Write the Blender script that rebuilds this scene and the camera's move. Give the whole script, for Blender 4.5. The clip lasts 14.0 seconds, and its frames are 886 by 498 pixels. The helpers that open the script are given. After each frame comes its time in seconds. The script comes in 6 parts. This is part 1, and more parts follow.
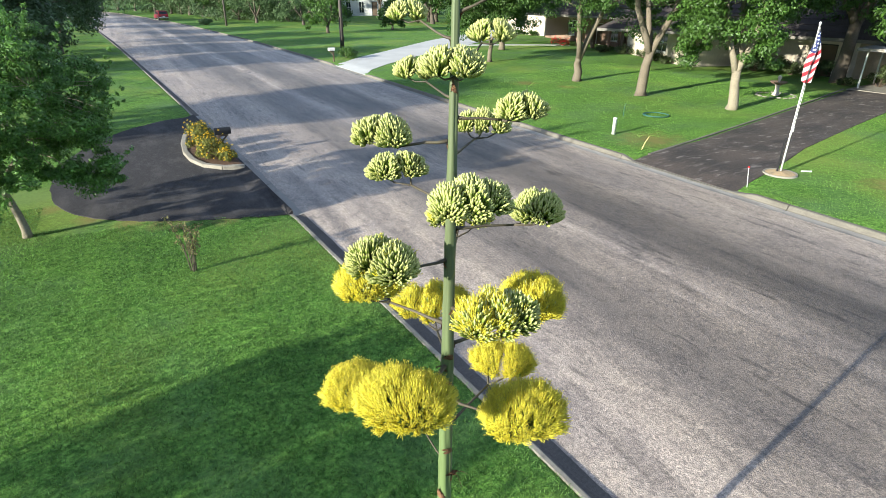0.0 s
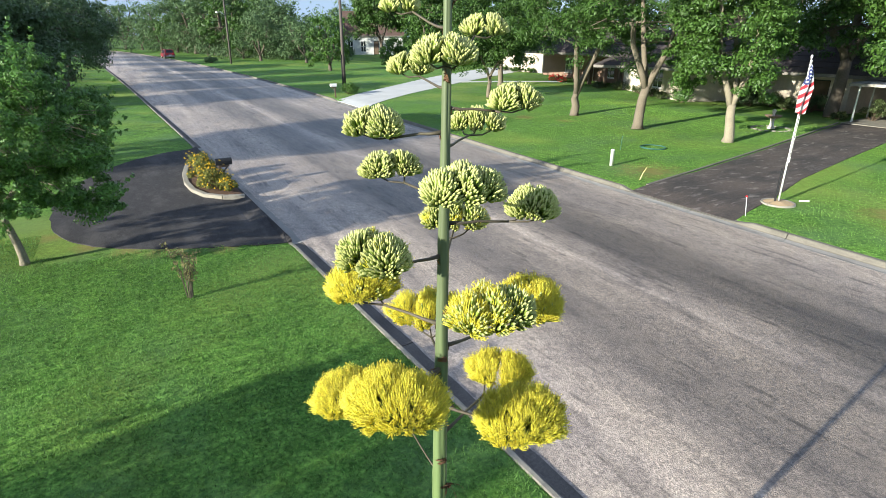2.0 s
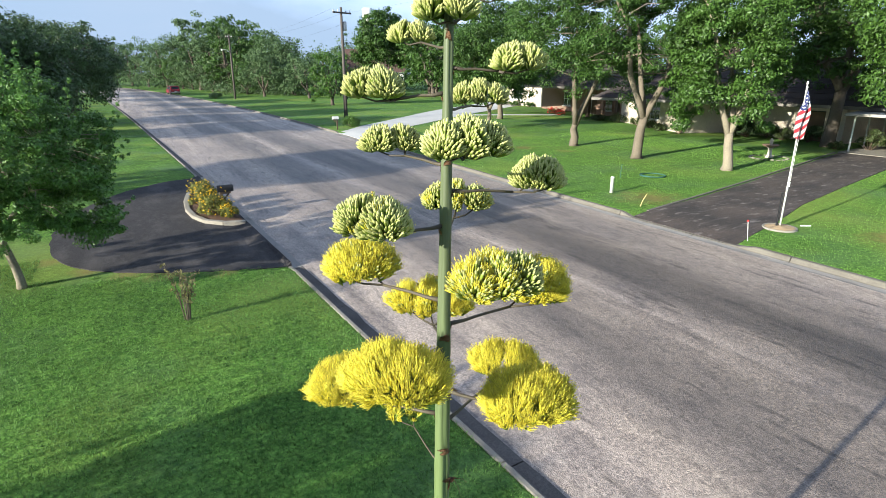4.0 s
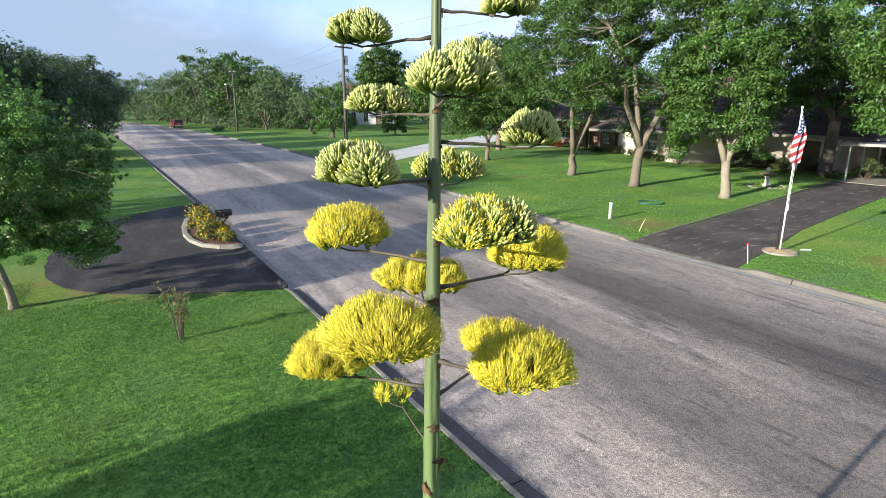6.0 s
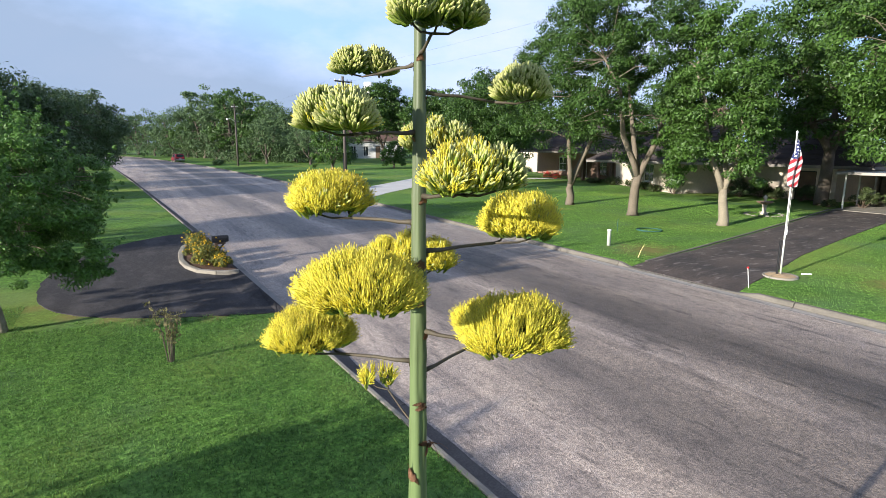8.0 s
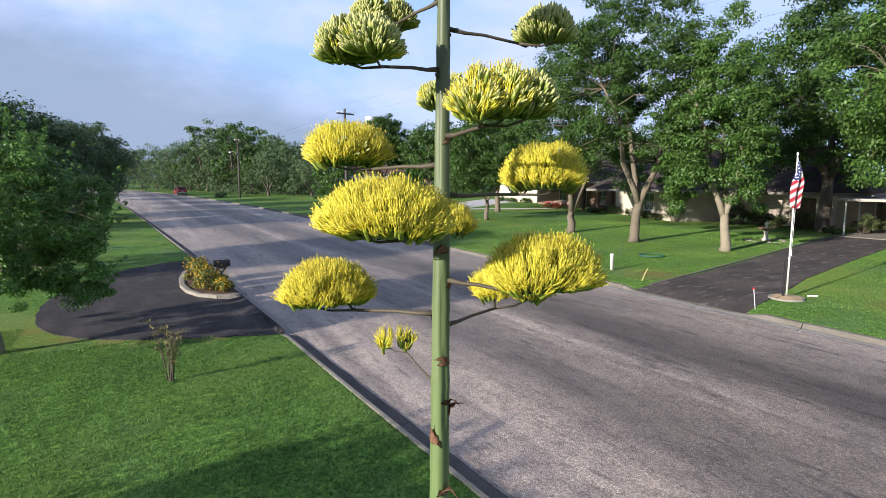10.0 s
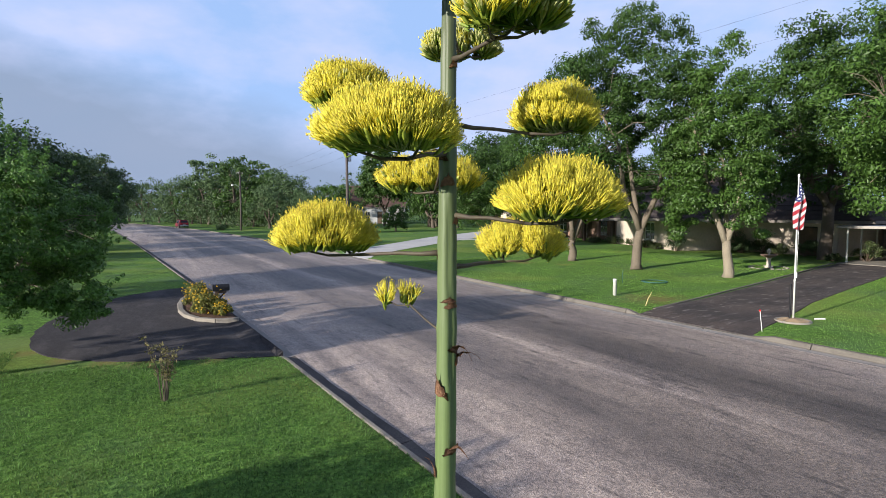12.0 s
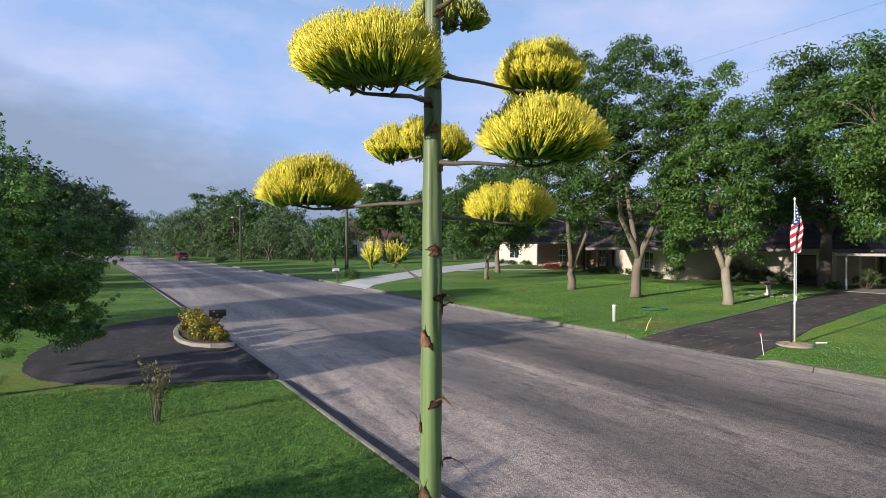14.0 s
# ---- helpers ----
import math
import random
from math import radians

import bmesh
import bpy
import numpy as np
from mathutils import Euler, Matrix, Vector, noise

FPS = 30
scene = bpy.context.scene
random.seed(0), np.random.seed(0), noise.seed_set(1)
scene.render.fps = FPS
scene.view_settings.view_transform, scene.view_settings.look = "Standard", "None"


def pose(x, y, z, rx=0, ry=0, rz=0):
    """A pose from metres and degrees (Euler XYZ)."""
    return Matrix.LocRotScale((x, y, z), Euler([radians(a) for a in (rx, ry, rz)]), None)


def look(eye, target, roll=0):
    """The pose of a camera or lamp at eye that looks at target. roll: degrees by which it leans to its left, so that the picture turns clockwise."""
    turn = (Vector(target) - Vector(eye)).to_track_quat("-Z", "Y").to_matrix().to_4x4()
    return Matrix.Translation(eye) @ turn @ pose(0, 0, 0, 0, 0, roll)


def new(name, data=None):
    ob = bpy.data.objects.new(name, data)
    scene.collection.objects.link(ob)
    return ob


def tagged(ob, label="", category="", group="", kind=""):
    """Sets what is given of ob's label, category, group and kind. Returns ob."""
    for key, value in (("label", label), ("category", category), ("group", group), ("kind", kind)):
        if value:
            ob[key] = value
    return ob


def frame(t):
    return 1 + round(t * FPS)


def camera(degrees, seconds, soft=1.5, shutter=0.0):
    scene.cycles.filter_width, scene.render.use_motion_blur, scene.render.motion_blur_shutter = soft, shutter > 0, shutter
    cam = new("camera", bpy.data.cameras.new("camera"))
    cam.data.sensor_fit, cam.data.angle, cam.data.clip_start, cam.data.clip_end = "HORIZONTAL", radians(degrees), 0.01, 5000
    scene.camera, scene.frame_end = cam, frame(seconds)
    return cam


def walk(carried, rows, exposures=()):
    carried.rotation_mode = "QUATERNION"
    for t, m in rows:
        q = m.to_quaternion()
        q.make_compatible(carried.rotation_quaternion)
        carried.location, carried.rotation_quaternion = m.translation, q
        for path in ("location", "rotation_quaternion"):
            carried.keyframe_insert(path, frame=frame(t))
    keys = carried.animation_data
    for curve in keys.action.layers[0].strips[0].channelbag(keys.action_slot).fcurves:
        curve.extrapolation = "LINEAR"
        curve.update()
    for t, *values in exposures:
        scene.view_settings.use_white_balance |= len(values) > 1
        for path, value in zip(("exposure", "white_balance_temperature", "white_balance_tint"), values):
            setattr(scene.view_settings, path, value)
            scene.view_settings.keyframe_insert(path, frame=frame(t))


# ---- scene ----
cam = camera(77.2, 14.0, 0.88)
PATH = [
    (0, (-3.062, -13.816, 5.362), (-2.175, -12.232, 4.523), 0.3),
    (0.5, (-3.051, -13.797, 5.305), (-2.158, -12.202, 4.495), 0.3),
    (1, (-3.049, -13.805, 5.27), (-2.149, -12.199, 4.489), 0.3),
    (1.5, (-3.041, -13.816, 5.231), (-2.136, -12.199, 4.477), 0.3),
    (2, (-3.044, -13.843, 5.193), (-2.134, -12.216, 4.468), 0.3),
    (2.5, (-3.051, -13.848, 5.137), (-2.135, -12.212, 4.441), 0.3),
    (3, (-3.053, -13.841, 5.072), (-2.133, -12.195, 4.404), 0.3),
    (5.5, (-3.015, -13.837, 4.671), (-2.075, -12.151, 4.146), 0.1),
    (6, (-2.998, -13.837, 4.596), (-2.054, -12.145, 4.1), 0.2),
    (6.5, (-2.979, -13.837, 4.518), (-2.03, -12.138, 4.052), 0.1),
    (7, (-2.959, -13.823, 4.441), (-2.007, -12.119, 4.005), 0.1),
    (7.5, (-2.934, -13.806, 4.373), (-1.979, -12.096, 3.966), 0.1),
    (8, (-2.921, -13.802, 4.293), (-1.962, -12.088, 3.916), 0.1),
    (10.5, (-2.989, -13.708, 3.868), (-2.02, -11.973, 3.639), -0.1),
    (11, (-2.98, -13.686, 3.776), (-2.01, -11.948, 3.578), -0.1),
    (11.5, (-2.97, -13.664, 3.687), (-1.999, -11.924, 3.518), -0.2),
    (12, (-2.949, -13.631, 3.595), (-1.977, -11.888, 3.457), -0.2),
    (12.5, (-2.928, -13.624, 3.519), (-1.956, -11.88, 3.411), -0.2),
    (13, (-2.919, -13.639, 3.447), (-1.946, -11.894, 3.368), -0.2),
    (13.5, (-2.907, -13.636, 3.37), (-1.933, -11.89, 3.323), -0.3),
    (14, (-2.904, -13.65, 3.3), (-1.928, -11.904, 3.282), -0.3),
]
walk(cam, [(t, look(eye, target, roll)) for t, eye, target, roll in PATH],
     [(0, 1.40, 6500, 3), (3, 1.36, 6500, 4), (6.5, 1.17, 6500, 9), (8, 1.06, 6500, 11), (11, 0.79, 6500, 14), (14, 0.57, 6500, 14)])

# ---- world, sun ----
SUN_AZ, SUN_EL = 188.6, 15.5      # degrees; where the sun stands, counted from +x towards +y
to_sun = Vector((math.cos(radians(SUN_AZ)) * math.cos(radians(SUN_EL)),
                 math.sin(radians(SUN_AZ)) * math.cos(radians(SUN_EL)), math.sin(radians(SUN_EL))))
world = bpy.data.worlds.new("sky")
scene.world = world
world.use_nodes = True
wn, wl = world.node_tree.nodes, world.node_tree.links
wn.clear()
sky = wn.new("ShaderNodeTexSky")
sky.sky_type, sky.sun_disc = "NISHITA", False
sky.sun_elevation, sky.sun_rotation = radians(SUN_EL), radians(90 - SUN_AZ)
sky.air_density, sky.dust_density, sky.ozone_density = 1.1, 0.4, 3.0
# thin morning cloud: soft streaks in two sizes
co = wn.new("ShaderNodeTexCoord")
mp = wn.new("ShaderNodeMapping")
mp.inputs["Scale"].default_value = (1.0, 1.0, 2.2)
mp.inputs["Location"].default_value = (0.35, 0.2, 0.1)
cn = wn.new("ShaderNodeTexNoise")
cn.inputs["Scale"].default_value, cn.inputs["Detail"].default_value, cn.inputs["Roughness"].default_value = 3.4, 6, 0.55
cr = wn.new("ShaderNodeValToRGB")
cr.color_ramp.elements[0].position, cr.color_ramp.elements[0].color = 0.40, (0, 0, 0, 1)
cr.color_ramp.elements[1].position, cr.color_ramp.elements[1].color = 0.66, (0.76, 0.76, 0.76, 1)
hz = wn.new("ShaderNodeSeparateXYZ")
bank = wn.new("ShaderNodeMapRange")          # the low grey bank of cloud near the horizon
bank.inputs["From Min"].default_value, bank.inputs["From Max"].default_value = 0.285, 0.20
bank.inputs["To Min"].default_value, bank.inputs["To Max"].default_value = 0.0, 0.9
cmix = wn.new("ShaderNodeMixRGB")
cmix.inputs["Color2"].default_value = (5.9, 6.4, 8.7, 1)
bmix = wn.new("ShaderNodeMixRGB")
bmix.inputs["Color2"].default_value = (2.55, 3.35, 4.65, 1)
bg = wn.new("ShaderNodeBackground")
bg.inputs["Strength"].default_value = 0.074
out = wn.new("ShaderNodeOutputWorld")
wl.new(co.outputs["Generated"], mp.inputs["Vector"])
wl.new(mp.outputs["Vector"], cn.inputs["Vector"])
wl.new(cn.outputs["Fac"], cr.inputs["Fac"])
wl.new(co.outputs["Generated"], hz.inputs["Vector"])
# the bank hangs over one end of the street and thins out to both sides of it


def sky_math(op, a, b, c=None):
    k = wn.new("ShaderNodeMath")
    k.operation = op
    for i, v in enumerate((a, b, c)):
        if isinstance(v, (int, float)):
            k.inputs[i].default_value = v
        elif v is not None:
            wl.new(v, k.inputs[i])
    return k.outputs[0]


aside = sky_math("ABSOLUTE", sky_math("ADD", hz.outputs["X"], 0.2), 0)
edge = sky_math("MULTIPLY_ADD", aside, 0.27, hz.outputs["Z"])
edge = sky_math("MULTIPLY_ADD", sky_math("SUBTRACT", cn.outputs["Fac"], 0.5), 0.16, edge)
wl.new(edge, bank.inputs["Value"])
veil = wn.new("ShaderNodeMapRange")          # pale morning haze below the zenith
veil.inputs["From Min"].default_value, veil.inputs["From Max"].default_value = 0.80, 0.35
veil.inputs["To Min"].default_value, veil.inputs["To Max"].default_value = 0.0, 0.85
wl.new(hz.outputs["Z"], veil.inputs["Value"])
vmix = wn.new("ShaderNodeMixRGB")
vmix.inputs["Color2"].default_value = (3.5, 5.4, 8.9, 1)
wl.new(veil.outputs["Result"], vmix.inputs["Fac"])
wl.new(sky.outputs["Color"], vmix.inputs["Color1"])
wl.new(vmix.outputs["Color"], cmix.inputs["Color1"])
wl.new(cr.outputs["Color"], cmix.inputs["Fac"])
wl.new(cmix.outputs["Color"], bmix.inputs["Color1"])
wl.new(bank.outputs["Result"], bmix.inputs["Fac"])
wl.new(bmix.outputs["Color"], bg.inputs["Color"])
wl.new(bg.outputs["Background"], out.inputs["Surface"])

sun = new("sun", bpy.data.lights.new("sun", "SUN"))
sun.data.energy, sun.data.angle, sun.data.color = 5.0, radians(0.6), (1.0, 0.95, 0.86)
sun.matrix_world = look(to_sun * 60, (0, 0, 0))


# ---- materials ----
def material(name, base, rough=0.8, metal=0.0, vary=0.0, grain=(40.0, 0.25), large=(1.5, 0.25), bump=0.0, bump_scale=60.0,
             spec=0.4, trans=0.0, dark=None):
    """Base colour with variation at two scales, a per-piece tint and fine relief."""
    m = bpy.data.materials.new(name)
    m.use_nodes = True
    n, l = m.node_tree.nodes, m.node_tree.links
    b = n["Principled BSDF"]
    b.inputs["Roughness"].default_value, b.inputs["Metallic"].default_value = rough, metal
    b.inputs["Specular IOR Level"].default_value = spec
    tc = n.new("ShaderNodeTexCoord")
    dark = dark or tuple(c * 0.55 for c in base)
    last = None
    for scale, amount in (grain, large):
        t = n.new("ShaderNodeTexNoise")
        t.inputs["Scale"].default_value, t.inputs["Detail"].default_value = scale, 5
        l.new(tc.outputs["Object"], t.inputs["Vector"])
        r = n.new("ShaderNodeMapRange")
        r.inputs["From Min"].default_value, r.inputs["From Max"].default_value = 0.3, 0.7
        r.inputs["To Min"].default_value, r.inputs["To Max"].default_value = amount * 2, 0.0
        l.new(t.outputs["Fac"], r.inputs["Value"])
        x = n.new("ShaderNodeMixRGB")
        x.inputs["Color2"].default_value = (*dark, 1)
        if last:
            l.new(last, x.inputs["Color1"])
        else:
            x.inputs["Color1"].default_value = (*base, 1)
        l.new(r.outputs["Result"], x.inputs["Fac"])
        last = x.outputs["Color"]
    if vary:
        g = n.new("ShaderNodeNewGeometry")
        o = n.new("ShaderNodeObjectInfo")
        add = n.new("ShaderNodeMath")
        add.operation = "ADD"
        l.new(g.outputs["Random Per Island"], add.inputs[0])
        l.new(o.outputs["Random"], add.inputs[1])
        fr = n.new("ShaderNodeMath")
        fr.operation = "FRACT"
        l.new(add.outputs[0], fr.inputs[0])
        r = n.new("ShaderNodeMapRange")
        r.inputs["To Min"].default_value, r.inputs["To Max"].default_value = 1 - vary, 1 + vary
        l.new(fr.outputs[0], r.inputs["Value"])
        h = n.new("ShaderNodeHueSaturation")
        l.new(r.outputs["Result"], h.inputs["Value"])
        l.new(last, h.inputs["Color"])
        last = h.outputs["Color"]
    l.new(last, b.inputs["Base Color"])
    if bump:
        t = n.new("ShaderNodeTexNoise")
        t.inputs["Scale"].default_value, t.inputs["Detail"].default_value = bump_scale, 4
        l.new(tc.outputs["Object"], t.inputs["Vector"])
        u = n.new("ShaderNodeBump")
        u.inputs["Strength"].default_value, u.inputs["Distance"].default_value = 0.8, bump
        l.new(t.outputs["Fac"], u.inputs["Height"])
        l.new(u.outputs["Normal"], b.inputs["Normal"])
    if trans:
        t = n.new("ShaderNodeBsdfTranslucent")
        l.new(last, t.inputs["Color"])
        x = n.new("ShaderNodeMixShader")
        x.inputs["Fac"].default_value = trans
        l.new(b.outputs["BSDF"], x.inputs[1])
        l.new(t.outputs["BSDF"], x.inputs[2])
        l.new(x.outputs["Shader"], n["Material Output"].inputs["Surface"])
    return m


def lawn_material():
    m = material("lawn_soil_grass", (0.155, 0.28, 0.052), 0.9, 0, 0, (13.0, 0.5), (0.45, 0.2), 0.03, 30.0, 0.15, 0, (0.04, 0.105, 0.014))
    n, l = m.node_tree.nodes, m.node_tree.links
    b = n["Principled BSDF"]
    src = b.inputs["Base Color"].links[0].from_socket
    tc = n.new("ShaderNodeTexCoord")
    # coarse mottling of the mown turf
    for scale, low in ((4.5, 0.72), (22.0, 0.62)):
        t = n.new("ShaderNodeTexNoise")
        t.inputs["Scale"].default_value, t.inputs["Detail"].default_value, t.inputs["Roughness"].default_value = scale, 6, 0.7
        l.new(tc.outputs["Object"], t.inputs["Vector"])
        r = n.new("ShaderNodeMapRange")
        r.inputs["From Min"].default_value, r.inputs["From Max"].default_value = 0.35, 0.65
        r.inputs["To Min"].default_value, r.inputs["To Max"].default_value = low, 2 - low
        l.new(t.outputs["Fac"], r.inputs["Value"])
        h = n.new("ShaderNodeHueSaturation")
        l.new(r.outputs["Result"], h.inputs["Value"])
        l.new(src, h.inputs["Color"])
        src = h.outputs["Color"]
    # dull, cooler stretches of turf
    t = n.new("ShaderNodeTexNoise")
    t.inputs["Scale"].default_value, t.inputs["Detail"].default_value = 0.38, 5
    l.new(tc.outputs["Object"], t.inputs["Vector"])
    r = n.new("ShaderNodeMapRange")
    r.inputs["From Min"].default_value, r.inputs["From Max"].default_value = 0.48, 0.68
    r.inputs["To Max"].default_value = 0.65
    l.new(t.outputs["Fac"], r.inputs["Value"])
    x = n.new("ShaderNodeMixRGB")
    x.inputs["Color2"].default_value = (0.085, 0.15, 0.06, 1)
    l.new(src, x.inputs["Color1"])
    l.new(r.outputs["Result"], x.inputs["Fac"])
    src = x.outputs["Color"]
    # dry, yellowish patches of thinner turf
    t = n.new("ShaderNodeTexNoise")
    t.inputs["Scale"].default_value, t.inputs["Detail"].default_value = 0.16, 4
    l.new(tc.outputs["Object"], t.inputs["Vector"])
    r = n.new("ShaderNodeMapRange")
    r.inputs["From Min"].default_value, r.inputs["From Max"].default_value = 0.50, 0.74
    r.inputs["To Max"].default_value = 0.6
    l.new(t.outputs["Fac"], r.inputs["Value"])
    x = n.new("ShaderNodeMixRGB")
    x.inputs["Color2"].default_value = (0.25, 0.29, 0.06, 1)
    l.new(src, x.inputs["Color1"])
    l.new(r.outputs["Result"], x.inputs["Fac"])
    last = x.outputs["Color"]
    # bare brown patches worn into the turf
    for px, py, size in ((16.4, -6.6, 0.9), (14.6, 1.0, 1.3), (19.0, 15.2, 0.8), (20.3, 12.6, 0.6), (-1.5, 0.2, 0.35), (-2.8, 0.75, 0.45), (-3.6, 1.2, 0.4), (-4.5, 1.9, 0.36), (-5.4, 3.2, 0.34)):
        d = n.new("ShaderNodeVectorMath")
        d.operation = "DISTANCE"
        d.inputs[1].default_value = (px, py, 0.2)
        l.new(tc.outputs["Object"], d.inputs[0])
        w = n.new("ShaderNodeTexNoise")
        w.inputs["Scale"].default_value = 2.5
        l.new(tc.outputs["Object"], w.inputs["Vector"])
        s = n.new("ShaderNodeMath")
        s.operation = "MULTIPLY_ADD"
        s.inputs[1].default_value = size * 1.6
        l.new(w.outputs["Fac"], s.inputs[0])
        l.new(d.outputs["Value"], s.inputs[2])
        r = n.new("ShaderNodeMapRange")
        r.inputs["From Min"].default_value, r.inputs["From Max"].default_value = size * 2.1, size * 1.0
        r.inputs["To Max"].default_value = 0.6
        l.new(s.outputs[0], r.inputs["Value"])
        x = n.new("ShaderNodeMixRGB")
        x.inputs["Color2"].default_value = (0.23, 0.16, 0.06, 1)
        l.new(last, x.inputs["Color1"])
        l.new(r.outputs["Result"], x.inputs["Fac"])
        last = x.outputs["Color"]
    l.new(last, b.inputs["Base Color"])
    return m


def road_material():
    """Worn chip seal: stone speckle, long worn bands along the road, dark tar flecks."""
    m = bpy.data.materials.new("chip_seal")
    m.use_nodes = True
    n, l = m.node_tree.nodes, m.node_tree.links
    b = n["Principled BSDF"]
    b.inputs["Roughness"].default_value, b.inputs["Specular IOR Level"].default_value = 0.58, 0.5
    tc = n.new("ShaderNodeTexCoord")

    def noise_ramp(scale, stretch, lo, hi, c0, c1, detail=4):
        mp = n.new("ShaderNodeMapping")
        mp.inputs["Scale"].default_value = stretch
        mp.inputs["Rotation"].default_value = (0, 0, radians(-2.2))
        l.new(tc.outputs["Object"], mp.inputs["Vector"])
        t = n.new("ShaderNodeTexNoise")
        t.inputs["Scale"].default_value, t.inputs["Detail"].default_value = scale, detail
        l.new(mp.outputs["Vector"], t.inputs["Vector"])
        r = n.new("ShaderNodeValToRGB")
        r.color_ramp.elements[0].position, r.color_ramp.elements[0].color = lo, (*c0, 1)
        r.color_ramp.elements[1].position, r.color_ramp.elements[1].color = hi, (*c1, 1)
        l.new(t.outputs["Fac"], r.inputs["Fac"])
        return t, r

    _, bands = noise_ramp(0.62, (1, 0.035, 1), 0.38, 0.64, (0.76, 0.76, 0.77), (1.18, 1.17, 1.16), 6)
    _, streak = noise_ramp(1.5, (1, 0.07, 1), 0.51, 0.70, (1.06, 1.06, 1.06), (0.64, 0.64, 0.65), 6)
    _, chips = noise_ramp(24.0, (1, 0.8, 1), 0.36, 0.64, (0.68, 0.68, 0.69), (1.2, 1.19, 1.18), 5)
    _, clots = noise_ramp(8.0, (1, 0.6, 1), 0.52, 0.68, (1.04, 1.04, 1.04), (0.74, 0.74, 0.75), 4)
    _, blotch = noise_ramp(0.5, (1, 0.4, 1), 0.35, 0.7, (0.78, 0.78, 0.8), (1.12, 1.1, 1.06))
    grain, speck = noise_ramp(58.0, (1, 1, 1), 0.36, 0.66, (0.62, 0.62, 0.63), (1.34, 1.33, 1.31), 3)
    _, fleck = noise_ramp(5.5, (1, 0.16, 1), 0.59, 0.69, (1.02, 1.02, 1.02), (0.58, 0.58, 0.59), 5)
    _, worn = noise_ramp(2.4, (1, 0.5, 1), 0.3, 0.7, (0.85, 0.85, 0.86), (1.12, 1.12, 1.1), 8)
    # worn and oily bands across the width of the road, wavering a little along it
    sp = n.new("ShaderNodeSeparateXYZ")
    l.new(tc.outputs["Object"], sp.inputs["Vector"])

    def road_math(a, b, c):
        k = n.new("ShaderNodeMath")
        k.operation = "MULTIPLY_ADD"
        for i, v in enumerate((a, b, c)):
            if isinstance(v, (int, float)):
                k.inputs[i].default_value = v
            else:
                l.new(v, k.inputs[i])
        return k.outputs[0]

    waver, _ = noise_ramp(0.9, (1, 0.3, 1), 0, 1, (0, 0, 0), (1, 1, 1), 6)
    across = road_math(sp.outputs["Y"], 0.032 / 13, 0.26 / 13)
    across = road_math(sp.outputs["X"], 1 / 13, across)
    across = road_math(waver.outputs["Fac"], 0.10, road_math(across, 1.0, -0.05))
    lanes = n.new("ShaderNodeValToRGB")
    lanes.color_ramp.interpolation = "EASE"
    profile = ((0.04, 0.35), (0.14, 0.36), (0.20, 0.275), (0.27, 0.245), (0.335, 0.185), (0.41, 0.20), (0.445, 0.27), (0.467, 0.36), (0.492, 0.26), (0.54, 0.155), (0.62, 0.15), (0.69, 0.20), (0.76, 0.29), (0.84, 0.33), (0.92, 0.33))
    while len(lanes.color_ramp.elements) < len(profile):
        lanes.color_ramp.elements.new(0.5)
    for el, (p, v) in zip(lanes.color_ramp.elements, profile):
        el.position, el.color = p, (v * 1.15, v * 0.95, v * 0.80, 1)
    l.new(across, lanes.inputs["Fac"])
    last = lanes.outputs["Color"]
    for other in (bands, blotch, speck, fleck, worn, streak, chips, clots):
        x = n.new("ShaderNodeMixRGB")
        x.blend_type = "MULTIPLY"
        x.inputs["Fac"].default_value = 1
        l.new(last, x.inputs["Color1"])
        l.new(other.outputs["Color"], x.inputs["Color2"])
        last = x.outputs["Color"]
    # a darker stretch of the seal round one point, with a ragged edge
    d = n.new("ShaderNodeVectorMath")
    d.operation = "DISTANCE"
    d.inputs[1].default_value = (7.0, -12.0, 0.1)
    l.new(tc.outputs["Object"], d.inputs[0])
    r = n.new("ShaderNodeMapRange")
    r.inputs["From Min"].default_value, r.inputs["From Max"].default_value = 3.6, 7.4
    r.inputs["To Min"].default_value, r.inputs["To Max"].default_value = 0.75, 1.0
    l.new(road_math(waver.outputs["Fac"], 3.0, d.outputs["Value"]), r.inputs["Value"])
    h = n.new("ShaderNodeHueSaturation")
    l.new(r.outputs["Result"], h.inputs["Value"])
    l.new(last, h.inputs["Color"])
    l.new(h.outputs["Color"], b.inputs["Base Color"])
    u = n.new("ShaderNodeBump")
    u.inputs["Strength"].default_value, u.inputs["Distance"].default_value = 0.9, 0.016
    l.new(grain.outputs["Fac"], u.inputs["Height"])
    l.new(u.outputs["Normal"], b.inputs["Normal"])
    return m


